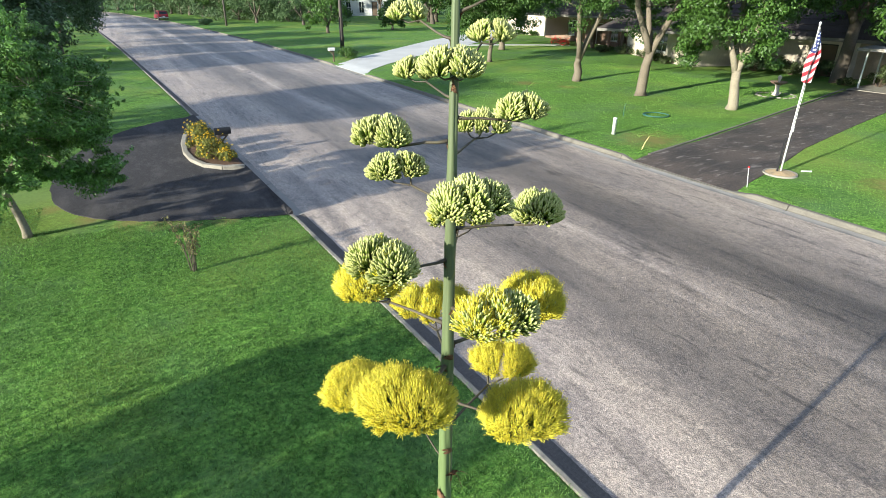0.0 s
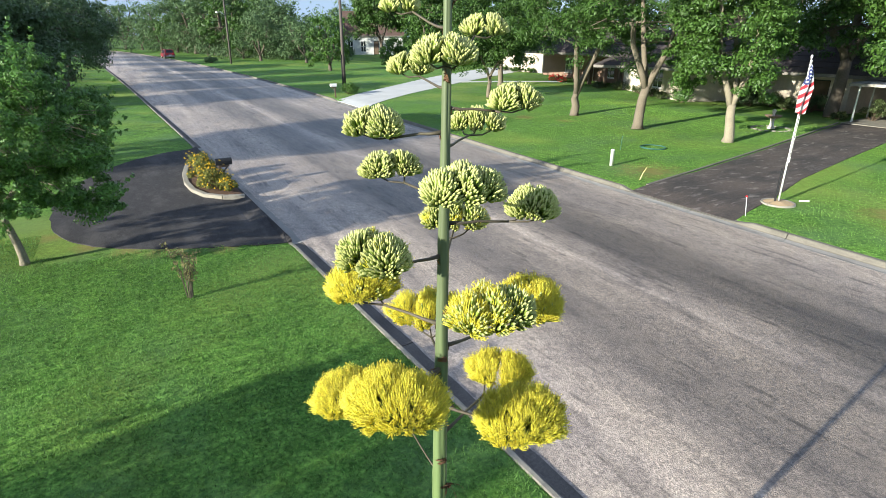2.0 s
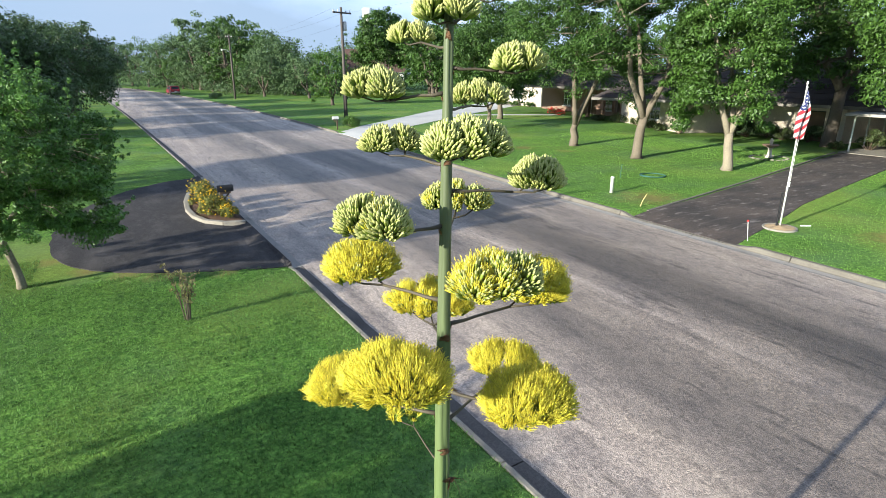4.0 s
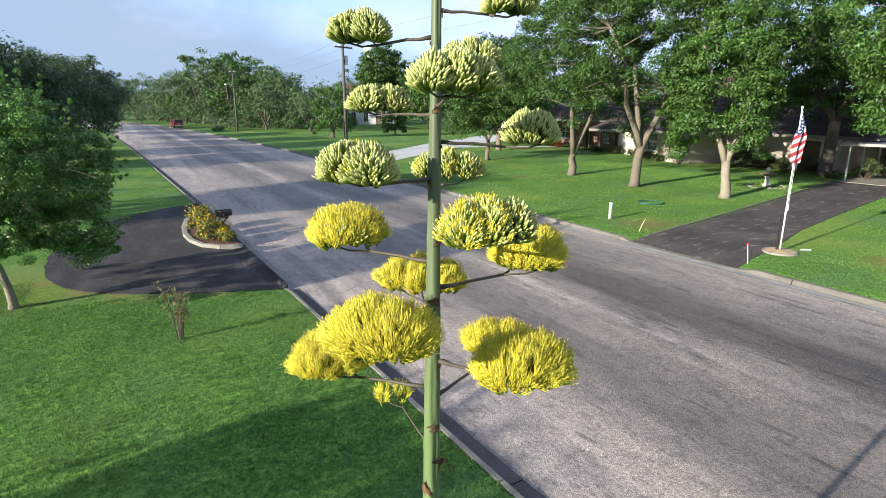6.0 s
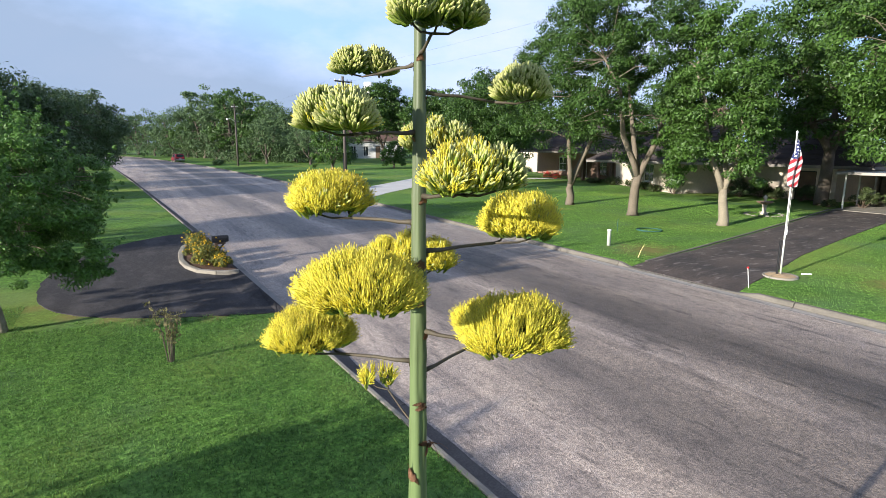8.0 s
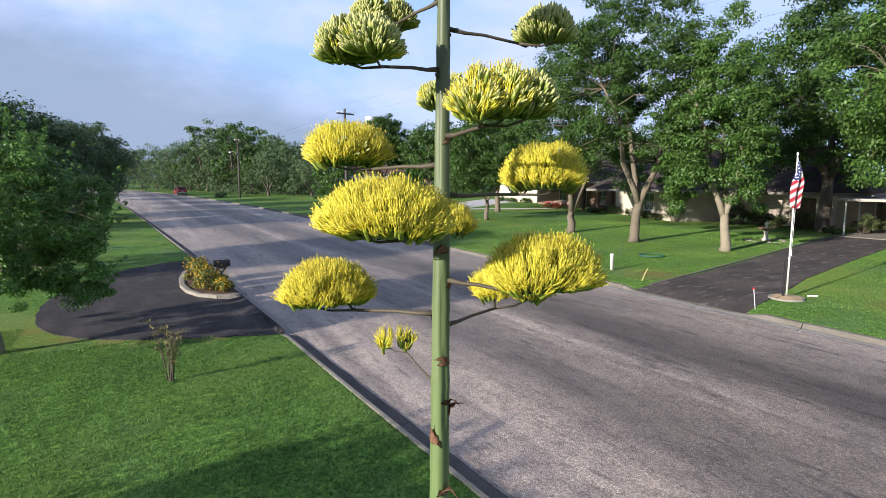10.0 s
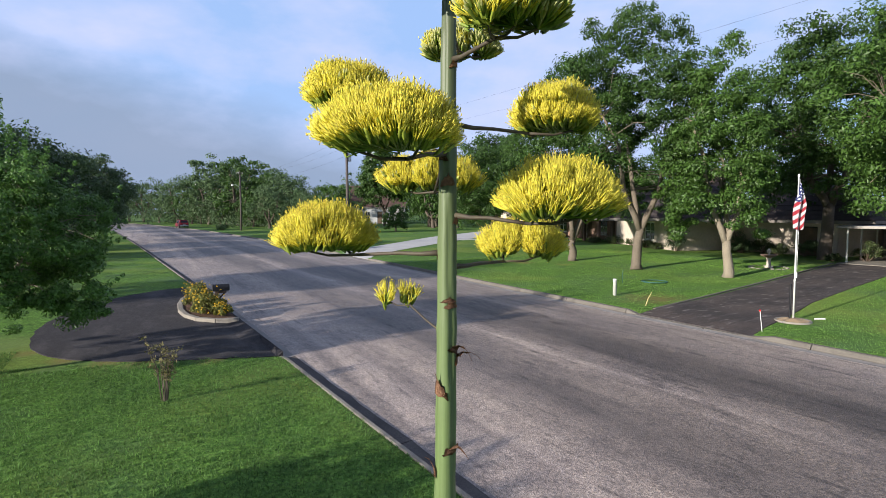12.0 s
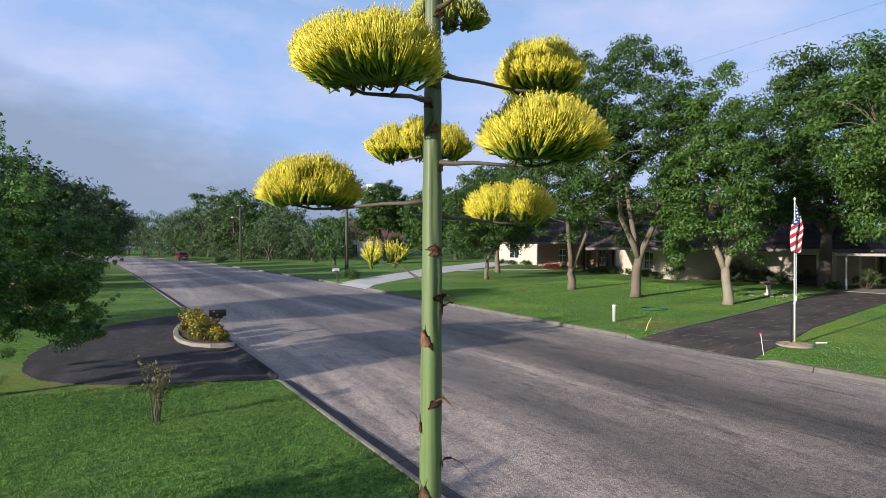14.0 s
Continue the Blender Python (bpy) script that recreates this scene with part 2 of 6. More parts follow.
def flag_material():
    """Thirteen stripes and a blue canton with white dots, by the cloth's own coordinates."""
    m = bpy.data.materials.new("flag_cloth")
    m.use_nodes = True
    n, l = m.node_tree.nodes, m.node_tree.links
    b = n["Principled BSDF"]
    b.inputs["Roughness"].default_value = 0.75
    uv = n.new("ShaderNodeUVMap")
    s = n.new("ShaderNodeSeparateXYZ")
    l.new(uv.outputs["UV"], s.inputs["Vector"])

    def math_node(op, a, bb):
        k = n.new("ShaderNodeMath")
        k.operation = op
        for i, v in enumerate((a, bb)):
            if isinstance(v, (int, float)):
                k.inputs[i].default_value = v
            else:
                l.new(v, k.inputs[i])
        return k.outputs[0]

    u, v = s.outputs["X"], s.outputs["Y"]
    stripe = math_node("LESS_THAN", math_node("FRACT", math_node("MULTIPLY", v, 6.5), 0), 0.5)
    canton = math_node("MULTIPLY", math_node("LESS_THAN", u, 0.4), math_node("LESS_THAN", v, 0.538))
    du = math_node("SUBTRACT", math_node("FRACT", math_node("MULTIPLY", u, 16.0), 0), 0.5)
    dv = math_node("SUBTRACT", math_node("FRACT", math_node("MULTIPLY", v, 13.0), 0), 0.5)
    star = math_node("LESS_THAN", math_node("ADD", math_node("MULTIPLY", du, du), math_node("MULTIPLY", dv, dv)), 0.07)
    x1, x2, x3 = (n.new("ShaderNodeMixRGB") for _ in range(3))
    x1.inputs["Color1"].default_value, x1.inputs["Color2"].default_value = (0.54, 0.52, 0.51, 1), (0.33, 0.018, 0.03, 1)
    l.new(stripe, x1.inputs["Fac"])
    x2.inputs["Color1"].default_value, x2.inputs["Color2"].default_value = (0.02, 0.03, 0.12, 1), (0.75, 0.75, 0.75, 1)
    l.new(star, x2.inputs["Fac"])
    l.new(canton, x3.inputs["Fac"])
    l.new(x1.outputs["Color"], x3.inputs["Color1"])
    l.new(x2.outputs["Color"], x3.inputs["Color2"])
    l.new(x3.outputs["Color"], b.inputs["Base Color"])
    t = n.new("ShaderNodeBsdfTranslucent")
    l.new(x3.outputs["Color"], t.inputs["Color"])
    mx = n.new("ShaderNodeMixShader")
    mx.inputs["Fac"].default_value = 0.25
    l.new(b.outputs["BSDF"], mx.inputs[1])
    l.new(t.outputs["BSDF"], mx.inputs[2])
    l.new(mx.outputs["Shader"], n["Material Output"].inputs["Surface"])
    return m


M_LAWN, M_ROAD, M_FLAG = lawn_material(), road_material(), flag_material()
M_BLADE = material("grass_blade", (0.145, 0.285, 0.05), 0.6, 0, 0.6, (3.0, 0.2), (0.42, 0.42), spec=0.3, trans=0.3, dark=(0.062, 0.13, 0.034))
# lit copy of the blade: sunshine on the opposite lawn put into the colour
M_BLADE_SUNLIT = material("sunlit_grass_blade", (0.20, 0.36, 0.06), 0.6, 0, 0.5, (3.0, 0.2), (0.5, 0.3), spec=0.3, trans=0.3, dark=(0.085, 0.18, 0.03))
M_CONC = material("kerb_concrete", (0.29, 0.262, 0.215), 0.9, 0, 0.05, (30, 0.2), (1.1, 0.25), 0.006, 90)
M_CONC_OLD = material("stained_kerb_concrete", (0.175, 0.158, 0.13), 0.92, 0, 0.08, (30, 0.25), (1.1, 0.3), 0.008, 90)
M_GUTTER_DIRTY = material("silted_gutter", (0.15, 0.13, 0.115), 0.92, 0, 0.08, (28, 0.35), (1.3, 0.35), 0.008, 70, dark=(0.06, 0.052, 0.047))
M_CONC_PALE = material("driveway_concrete", (0.52, 0.51, 0.49), 0.85, 0, 0.05, (20, 0.12), (0.6, 0.15), 0.004, 70)
M_GUTTER = material("gutter_concrete", (0.31, 0.29, 0.265), 0.85, 0, 0.1, (25, 0.2), (0.7, 0.3), 0.005, 80)
M_DRIVE = material("driveway_asphalt", (0.030, 0.0255, 0.026), 0.92, 0, 0, (24, 0.35), (0.5, 0.4), 0.008, 90, dark=(0.02, 0.018, 0.019))
M_DRIVE_OLD = material("old_driveway_asphalt", (0.125, 0.092, 0.074), 0.85, 0, 0, (22, 0.42), (0.55, 0.45), 0.008, 80, dark=(0.032, 0.027, 0.025))


def scuffed(m, colour, scale, stretch, turn, lo, hi, most):
    """Adds worn streaks of another colour, drawn out along one direction."""
    n, l = m.node_tree.nodes, m.node_tree.links
    b = n["Principled BSDF"]
    src = b.inputs["Base Color"].links[0].from_socket
    tc = n.new("ShaderNodeTexCoord")
    mp = n.new("ShaderNodeMapping")
    mp.inputs["Scale"].default_value, mp.inputs["Rotation"].default_value = stretch, (0, 0, radians(turn))
    t = n.new("ShaderNodeTexNoise")
    t.inputs["Scale"].default_value, t.inputs["Detail"].default_value, t.inputs["Roughness"].default_value = scale, 7, 0.65
    r = n.new("ShaderNodeMapRange")
    r.inputs["From Min"].default_value, r.inputs["From Max"].default_value, r.inputs["To Max"].default_value = lo, hi, most
    x = n.new("ShaderNodeMixRGB")
    x.inputs["Color2"].default_value = (*colour, 1)
    l.new(tc.outputs["Object"], mp.inputs["Vector"])
    l.new(mp.outputs["Vector"], t.inputs["Vector"])
    l.new(t.outputs["Fac"], r.inputs["Value"])
    l.new(r.outputs["Result"], x.inputs["Fac"])
    l.new(src, x.inputs["Color1"])
    l.new(x.outputs["Color"], b.inputs["Base Color"])


scuffed(M_DRIVE, (0.13, 0.115, 0.11), 1.1, (1.0, 0.35, 1), 25, 0.50, 0.78, 0.55)
scuffed(M_DRIVE, (0.10, 0.09, 0.085), 5.0, (1.0, 0.6, 1), -15, 0.52, 0.74, 0.4)
scuffed(M_DRIVE_OLD, (0.022, 0.019, 0.019), 0.8, (0.35, 1.0, 1), -12, 0.50, 0.64, 0.7)
scuffed(M_DRIVE_OLD, (0.16, 0.135, 0.12), 2.2, (0.25, 1.6, 1), -12, 0.53, 0.70, 0.4)
scuffed(M_DRIVE_OLD, (0.30, 0.26, 0.235), 4.0, (0.4, 1.0, 1), 20, 0.57, 0.66, 0.5)
scuffed(M_GUTTER, (0.07, 0.062, 0.056), 2.0, (1.0, 0.25, 1), 0, 0.52, 0.68, 0.7)
scuffed(M_CONC_OLD, (0.07, 0.062, 0.05), 3.0, (1.0, 0.4, 1), 0, 0.52, 0.70, 0.6)
scuffed(M_CONC, (0.09, 0.08, 0.066), 3.0, (1.0, 0.5, 1), 0, 0.54, 0.70, 0.6)
M_MULCH = material("mulch", (0.13, 0.07, 0.04), 0.95, 0, 0, (30, 0.45), (3, 0.3), 0.03, 35)
M_MULCH_PALE = material("pale_wood_chips", (0.46, 0.33, 0.19), 0.95, 0, 0, (40, 0.4), (4, 0.3), 0.02, 50)
M_BARK = material("bark", (0.21, 0.172, 0.125), 0.95, 0, 0.1, (18, 0.4), (2.5, 0.25), 0.03, 22)
M_BARK_PALE = material("pale_bark", (0.31, 0.265, 0.19), 0.95, 0, 0.1, (18, 0.4), (2.5, 0.25), 0.03, 22)
M_BARK_DARK = material("dark_bark", (0.13, 0.105, 0.08), 0.95, 0, 0.1, (14, 0.4), (2.0, 0.25), 0.03, 18)
M_LEAF = material("pecan_leaves", (0.056, 0.118, 0.021), 0.5, 0, 0.35, (2.0, 0.12), (0.4, 0.2), spec=0.35, trans=0.32)
M_LEAF_BRIGHT = material("ash_leaves", (0.078, 0.16, 0.028), 0.45, 0, 0.35, (2.0, 0.12), (0.5, 0.2), spec=0.4, trans=0.35)
M_LEAF_OAK = material("live_oak_leaves", (0.076, 0.126, 0.05), 0.5, 0, 0.35, (2.0, 0.12), (0.3, 0.2), spec=0.3, trans=0.22)
M_LEAF_YOUNG = material("young_tree_leaves", (0.102, 0.215, 0.04), 0.48, 0, 0.4, (3.0, 0.12), (0.8, 0.2), spec=0.45, trans=0.3)
# distance haze is painted in: the far leaves get a paler, greyer green
M_LEAF_FAR = material("haze_tinted_leaves", (0.105, 0.17, 0.072), 0.6, 0, 0.3, (1.0, 0.12), (0.2, 0.25), spec=0.2, trans=0.25)
M_SHRUB = material("shrub_leaves", (0.07, 0.10, 0.03), 0.6, 0, 0.35, (6, 0.2), (1, 0.2), trans=0.25)
M_BEDLEAF = material("bed_leaves", (0.16, 0.17, 0.03), 0.6, 0, 0.35, (6, 0.2), (1, 0.2), trans=0.25)
M_FASCIA = material("grey_brown_fascia", (0.19, 0.17, 0.15), 0.7, 0, 0, (20, 0.1), (2, 0.15))
M_SHRUB_BROWN = material("sapling_leaves", (0.20, 0.18, 0.07), 0.6, 0, 0.4, (6, 0.2), (2, 0.2), trans=0.25)
M_PETAL = material("yellow_petals", (0.78, 0.52, 0.03), 0.5, 0, 0.3, (30, 0.15), (3, 0.1), trans=0.3)
M_POST = material("post_plastic", (0.62, 0.63, 0.56), 0.5, 0, 0, (20, 0.08), (4, 0.15))
M_PETAL_RED = material("red_petals", (0.45, 0.03, 0.025), 0.5, 0, 0.3, (30, 0.15), (3, 0.1), trans=0.3)
M_STALK = material("agave_stalk", (0.135, 0.193, 0.070), 0.5, 0, 0, (60, 0.08), (7, 0.2), 0, 120, 0.35, 0, (0.095, 0.14, 0.05))
def greyed_stalk(m):
    """The stem turns from pale green to a duller grey-brown towards its top."""
    n, l = m.node_tree.nodes, m.node_tree.links
    b = n["Principled BSDF"]
    src = b.inputs["Base Color"].links[0].from_socket
    tc = n.new("ShaderNodeTexCoord")
    sp = n.new("ShaderNodeSeparateXYZ")
    r = n.new("ShaderNodeMapRange")
    r.inputs["From Min"].default_value, r.inputs["From Max"].default_value, r.inputs["To Max"].default_value = 2.7, 4.2, 0.75
    # the grey-green is also darkened for the shadows on the upper stem
    x = n.new("ShaderNodeMixRGB")
    x.inputs["Color2"].default_value = (0.088, 0.10, 0.056, 1)
    l.new(tc.outputs["Object"], sp.inputs["Vector"])
    l.new(sp.outputs["Z"], r.inputs["Value"])
    l.new(r.outputs["Result"], x.inputs["Fac"])
    l.new(src, x.inputs["Color1"])
    # fine fibres and paler streaks that run up the stem
    mp = n.new("ShaderNodeMapping")
    mp.inputs["Scale"].default_value = (75, 75, 2.2)
    t = n.new("ShaderNodeTexNoise")
    t.inputs["Scale"].default_value, t.inputs["Detail"].default_value = 1.0, 4
    l.new(tc.outputs["Object"], mp.inputs["Vector"])
    l.new(mp.outputs["Vector"], t.inputs["Vector"])
    v = n.new("ShaderNodeMapRange")
    v.inputs["From Min"].default_value, v.inputs["From Max"].default_value = 0.3, 0.7
    v.inputs["To Min"].default_value, v.inputs["To Max"].default_value = 0.8, 1.15
    l.new(t.outputs["Fac"], v.inputs["Value"])
    h = n.new("ShaderNodeHueSaturation")
    l.new(v.outputs["Result"], h.inputs["Value"])
    l.new(x.outputs["Color"], h.inputs["Color"])
    l.new(h.outputs["Color"], b.inputs["Base Color"])
    u = n.new("ShaderNodeBump")
    u.inputs["Strength"].default_value, u.inputs["Distance"].default_value = 0.5, 0.002
    l.new(t.outputs["Fac"], u.inputs["Height"])
    l.new(u.outputs["Normal"], b.inputs["Normal"])


greyed_stalk(M_STALK)
M_BRANCH = material("flower_branch", (0.085, 0.074, 0.042), 0.65, 0, 0.2, (70, 0.25), (12, 0.3), 0.002, 150, dark=(0.05, 0.034, 0.028))
M_BRACT = material("dry_bract", (0.36, 0.20, 0.11), 0.8, 0, 0.35, (90, 0.3), (35, 0.42), 0.002, 160, dark=(0.09, 0.04, 0.025))
M_BUD_BASE = material("bud_base", (0.17, 0.28, 0.035), 0.5, 0, 0.22, (80, 0.1), (9, 0.15), trans=0.15)
M_BUD = material("bud", (0.25, 0.33, 0.06), 0.45, 0, 0.18, (90, 0.08), (9, 0.12), trans=0.2)
M_BUD_TIP = material("bud_tip", (0.50, 0.51, 0.19), 0.45, 0, 0.15, (90, 0.08), (9, 0.08), trans=0.2)
M_STAMEN = material("stamen", (0.80, 0.735, 0.088), 0.5, 0, 0.22, (90, 0.06), (9, 0.12), trans=0.3, dark=(0.62, 0.48, 0.03))
M_ANTHER = material("anther", (0.74, 0.65, 0.07), 0.6, 0, 0.3, (90, 0.1), (9, 0.15), trans=0.15, dark=(0.42, 0.24, 0.03))
M_OVARY = material("ovary", (0.27, 0.34, 0.045), 0.5, 0, 0.25, (90, 0.1), (9, 0.15), trans=0.15)
M_WHITE = material("white_paint", (0.78, 0.77, 0.74), 0.45, 0, 0, (20, 0.05), (2, 0.08))
# white paint greyed to carry the tree shade on the far house walls
M_PAINT_SHADED = material("shaded_white_paint", (0.52, 0.52, 0.50), 0.6, 0, 0, (10, 0.1), (0.6, 0.2))
M_BLACK = material("black_metal", (0.02, 0.02, 0.022), 0.45, 0.3, 0, (30, 0.1), (3, 0.1))
M_WOOD = material("weathered_wood", (0.16, 0.11, 0.075), 0.9, 0, 0.15, (25, 0.35), (3, 0.3), 0.006, 40)
M_POLE = material("pole_wood", (0.10, 0.085, 0.075), 0.9, 0, 0.1, (20, 0.3), (1.5, 0.25), 0.006, 40)
M_STEEL = material("galvanised_steel", (0.5, 0.5, 0.5), 0.4, 0.8, 0, (30, 0.1), (3, 0.1))
M_WALL = material("cream_stone_wall", (0.62, 0.53, 0.42), 0.9, 0, 0.05, (6, 0.18), (0.8, 0.15), 0.01, 14)
M_BRICK = material("brown_brick_wall", (0.30, 0.19, 0.14), 0.9, 0, 0.05, (9, 0.3), (0.8, 0.15), 0.01, 18)
M_ROOF = material("grey_shingles", (0.072, 0.06, 0.058), 0.95, 0, 0.1, (9, 0.3), (0.9, 0.2), 0.01, 20, 0.1)
M_ROOF_BROWN = material("brown_shingles", (0.10, 0.06, 0.05), 0.9, 0, 0.1, (6, 0.3), (0.6, 0.2), 0.01, 15)
M_GLASS = material("window_glass", (0.02, 0.025, 0.03), 0.06, 0, 0, (3, 0.1), (1, 0.1), spec=0.6)
M_RED = material("red_car_paint", (0.20, 0.015, 0.017), 0.25, 0.1, 0, (8, 0.05), (1, 0.08), spec=0.6)
M_TYRE = material("tyre_rubber", (0.02, 0.02, 0.02), 0.85, 0, 0, (30, 0.1), (3, 0.1))
M_LAMP_RED = material("tail_lamp", (0.4, 0.01, 0.01), 0.2, 0, 0, (9, 0.05), (2, 0.05))
M_STONE = material("bird_bath_stone", (0.66, 0.57, 0.47), 0.85, 0, 0.1, (25, 0.2), (3, 0.25), 0.006, 50)
M_TERRA = material("weathered_terracotta", (0.27, 0.17, 0.12), 0.8, 0, 0.1, (25, 0.2), (3, 0.2), 0.004, 50)
M_HOSE = material("green_rubber", (0.03, 0.11, 0.08), 0.6, 0, 0, (30, 0.1), (3, 0.1))
M_YELLOW = material("yellow_plastic", (0.62, 0.50, 0.20), 0.5, 0, 0, (30, 0.1), (3, 0.1))
M_REFLECT = material("red_reflector", (0.6, 0.03, 0.03), 0.25, 0, 0, (30, 0.05), (3, 0.05))
# board colour lowered to stand for the shade under the carport
M_BOARD = material("shaded_boards", (0.24, 0.21, 0.18), 0.9, 0, 0.15, (12, 0.25), (0.9, 0.25), 0.006, 30)
M_METALROOF = material("pale_metal_roof", (0.27, 0.25, 0.22), 0.5, 0.2, 0, (10, 0.1), (1, 0.15))


# ---- building helpers ----
def part(name, bm, mat, parent=None, label="", smooth=False):
    """Links a bmesh as one mesh object, under its thing if one is given."""
    me = bpy.data.meshes.new(name)
    if smooth:
        for f in bm.faces:
            f.smooth = True
    bm.to_mesh(me)
    bm.free()
    for m in (mat if isinstance(mat, (list, tuple)) else [mat]):
        me.materials.append(m)
    ob = new(name, me)
    ob.parent = parent
    if label:
        tagged(ob, label)
    return ob


def raw(name, verts, faces, mat, parent=None, label="", index=None, smooth=False):
    """The same from plain lists, for large meshes."""
    me = bpy.data.meshes.new(name)
    me.from_pydata(verts, [], faces)
    for m in (mat if isinstance(mat, (list, tuple)) else [mat]):
        me.materials.append(m)
    if index is not None:
        me.polygons.foreach_set("material_index", index)
    if smooth:
        me.polygons.foreach_set("use_smooth", [True] * len(me.polygons))
    me.update()
    ob = new(name, me)
    ob.parent = parent
    if label:
        tagged(ob, label)
    return ob


def thing(name, label, category, group="", kind="", at=(0, 0, 0), turn=0):
    ob = new(name)
    ob.matrix_basis = pose(*at, 0, 0, turn)
    return tagged(ob, label, category, group, kind)


def box(bm, x0, y0, z0, x1, y1, z1, bevel=0.0, m=None):
    v = [bm.verts.new((x, y, z)) for x in (x0, x1) for y in (y0, y1) for z in (z0, z1)]
    fs = [bm.faces.new([v[i] for i in q]) for q in ((0, 1, 3, 2), (4, 6, 7, 5), (0, 4, 5, 1), (2, 3, 7, 6), (0, 2, 6, 4), (1, 5, 7, 3))]
    if bevel:
        es = list({e for f in fs for e in f.edges})
        got = bmesh.ops.bevel(bm, geom=es, offset=bevel, segments=2, affect="EDGES", profile=0.6)
        v = list({w for f in got["faces"] for w in f.verts} | {w for w in v if w.is_valid})
    if m:
        bmesh.ops.transform(bm, matrix=m, verts=[w for w in v if w.is_valid])


def tube(bm, pts, radii, sides=8, cap=True):
    """A round tube along pts."""
    pts = [Vector(p) for p in pts]
    rings, ref = [], Vector((0.31, 0.17, 0.93)).normalized()
    for i, p in enumerate(pts):
        d = (pts[min(i + 1, len(pts) - 1)] - pts[max(i - 1, 0)]).normalized()
        a = d.cross(ref)
        if a.length < 0.1:
            a = d.cross(Vector((1, 0, 0)))
        a.normalize()
        b = d.cross(a)
        r = radii[i] if isinstance(radii, (list, tuple)) else radii
        rings.append([bm.verts.new(p + (a * math.cos(k * math.tau / sides) + b * math.sin(k * math.tau / sides)) * r) for k in range(sides)])
    for s, t in zip(rings, rings[1:]):
        for k in range(sides):
            bm.faces.new((s[k], s[(k + 1) % sides], t[(k + 1) % sides], t[k]))
    if cap:
        bm.faces.new(rings[0][::-1])
        bm.faces.new(rings[-1])
    return rings


def lathe(bm, profile, sides=20, at=(0, 0, 0)):
    """Turned shape from (radius, height) pairs."""
    rings = [[bm.verts.new((at[0] + r * math.cos(k * math.tau / sides), at[1] + r * math.sin(k * math.tau / sides), at[2] + z))
              for k in range(sides)] for r, z in profile]
    for s, t in zip(rings, rings[1:]):
        for k in range(sides):
            bm.faces.new((s[k], s[(k + 1) % sides], t[(k + 1) % sides], t[k]))
    bm.faces.new(rings[0][::-1])
    bm.faces.new(rings[-1])


def lerp_table(table, y):
    for (a, u), (b, v) in zip(table, table[1:]):
        if y <= b:
            return u + (v - u) * (y - a) / (b - a)
    return table[-1][1]


# ---- the lie of the land: road along +y, kerbs, rising lawns ----
LEFT_KERB = [(-400, 13.6), (-40, 1.85), (-10, 0.58), (-3, 0.17), (4.5, -0.11), (14.5, -0.56), (54, -2.75), (110, -6.5), (170, -16), (260, -50), (700, -300)]
RIGHT_KERB = [(-400, 18.0), (-40, 12.6), (-8, 12.3), (3, 12.05), (25, 12.1), (47, 11.9), (71, 10.6), (105, 8.0), (170, -1), (260, -34), (700, -284)]


def smooth_x(table, y):
    return sum(lerp_table(table, y + d) for d in (-4, -2, 0, 2, 4)) / 5 if y < 40 else sum(lerp_table(table, y + d) for d in (-14, -7, 0, 7, 14)) / 5


def xl(y):
    return smooth_x(LEFT_KERB, y)


def xr(y):
    return smooth_x(RIGHT_KERB, y)


CUTS = {"left": ((0.05, 4.6), (11.9, 14.6)), "right": ((-4.4, -0.5), (24.4, 30.8))}


def dip(side, d, y):
    """How far the verge sinks to let a driveway run down into the gutter."""
    cut = max([0.0] + [min(1.0, (y - a) / 0.5 + 1, (b - y) / 0.5 + 1) for a, b in CUTS[side]])
    return 0.10 * cut * max(0.0, 1 - d / 1.1)


def land(x, y):
    """Height of the lawns."""
    if x < xl(y):
        d = xl(y) - x
        return 0.10 + 0.0012 * min(d, 40) - 0.7 * dip("left", d, y)
    d = max(0.0, x - xr(y))
    return 0.13 + 0.24 * min(1.0, d / 16) ** 1.2 - dip("right", d, y)


def steps(a, b, n):
    return [a + (b - a) * i / n for i in range(n + 1)]


ROWS_Y = steps(-400, -60, 8)[:-1] + steps(-60, -16, 12)[:-1] + steps(-16, 24, 80)[:-1] + steps(24, 120, 64)[:-1] + steps(120, 260, 28)[:-1] + steps(260, 700, 16)


def build_ground():
    off = [700, 300, 120, 60, 30, 18, 12, 9, 7, 5.5, 4.5, 3.6, 2.8, 2.1, 1.5, 1.0, 0.6, 0.3, 0.06]
    verts, faces = [], []
    for y in ROWS_Y:
        a, b = xl(y), xr(y)
        xs = [a - o for o in off] + [a + 0.03, a + 0.05, b - 0.05, b - 0.03] + [b + o for o in off[::-1]]
        for i, x in enumerate(xs):
            if len(off) <= i < len(off) + 4:
                z = (0.075 - 0.7 * dip("left", 0, y) if i == len(off) else 0.10 - dip("right", 0, y)) if i in (len(off), len(off) + 3) else -0.25
            else:
                z = land(x, y) + 0.012 * noise.noise(Vector((x * 0.9, y * 0.9, 0))) * min(1.0, abs(x - a) / 2, abs(x - b) / 2)
            verts.append((x, y, z))
    w = len(off) * 2 + 4
    for j in range(len(ROWS_Y) - 1):
        for i in range(w - 1):
            p = j * w + i
            faces.append((p, p + 1, p + w + 1, p + w))
    tagged(raw("ground", verts, faces, M_LAWN, smooth=True), "mown green lawn with a few dry worn patches", "ground", kind="structure")


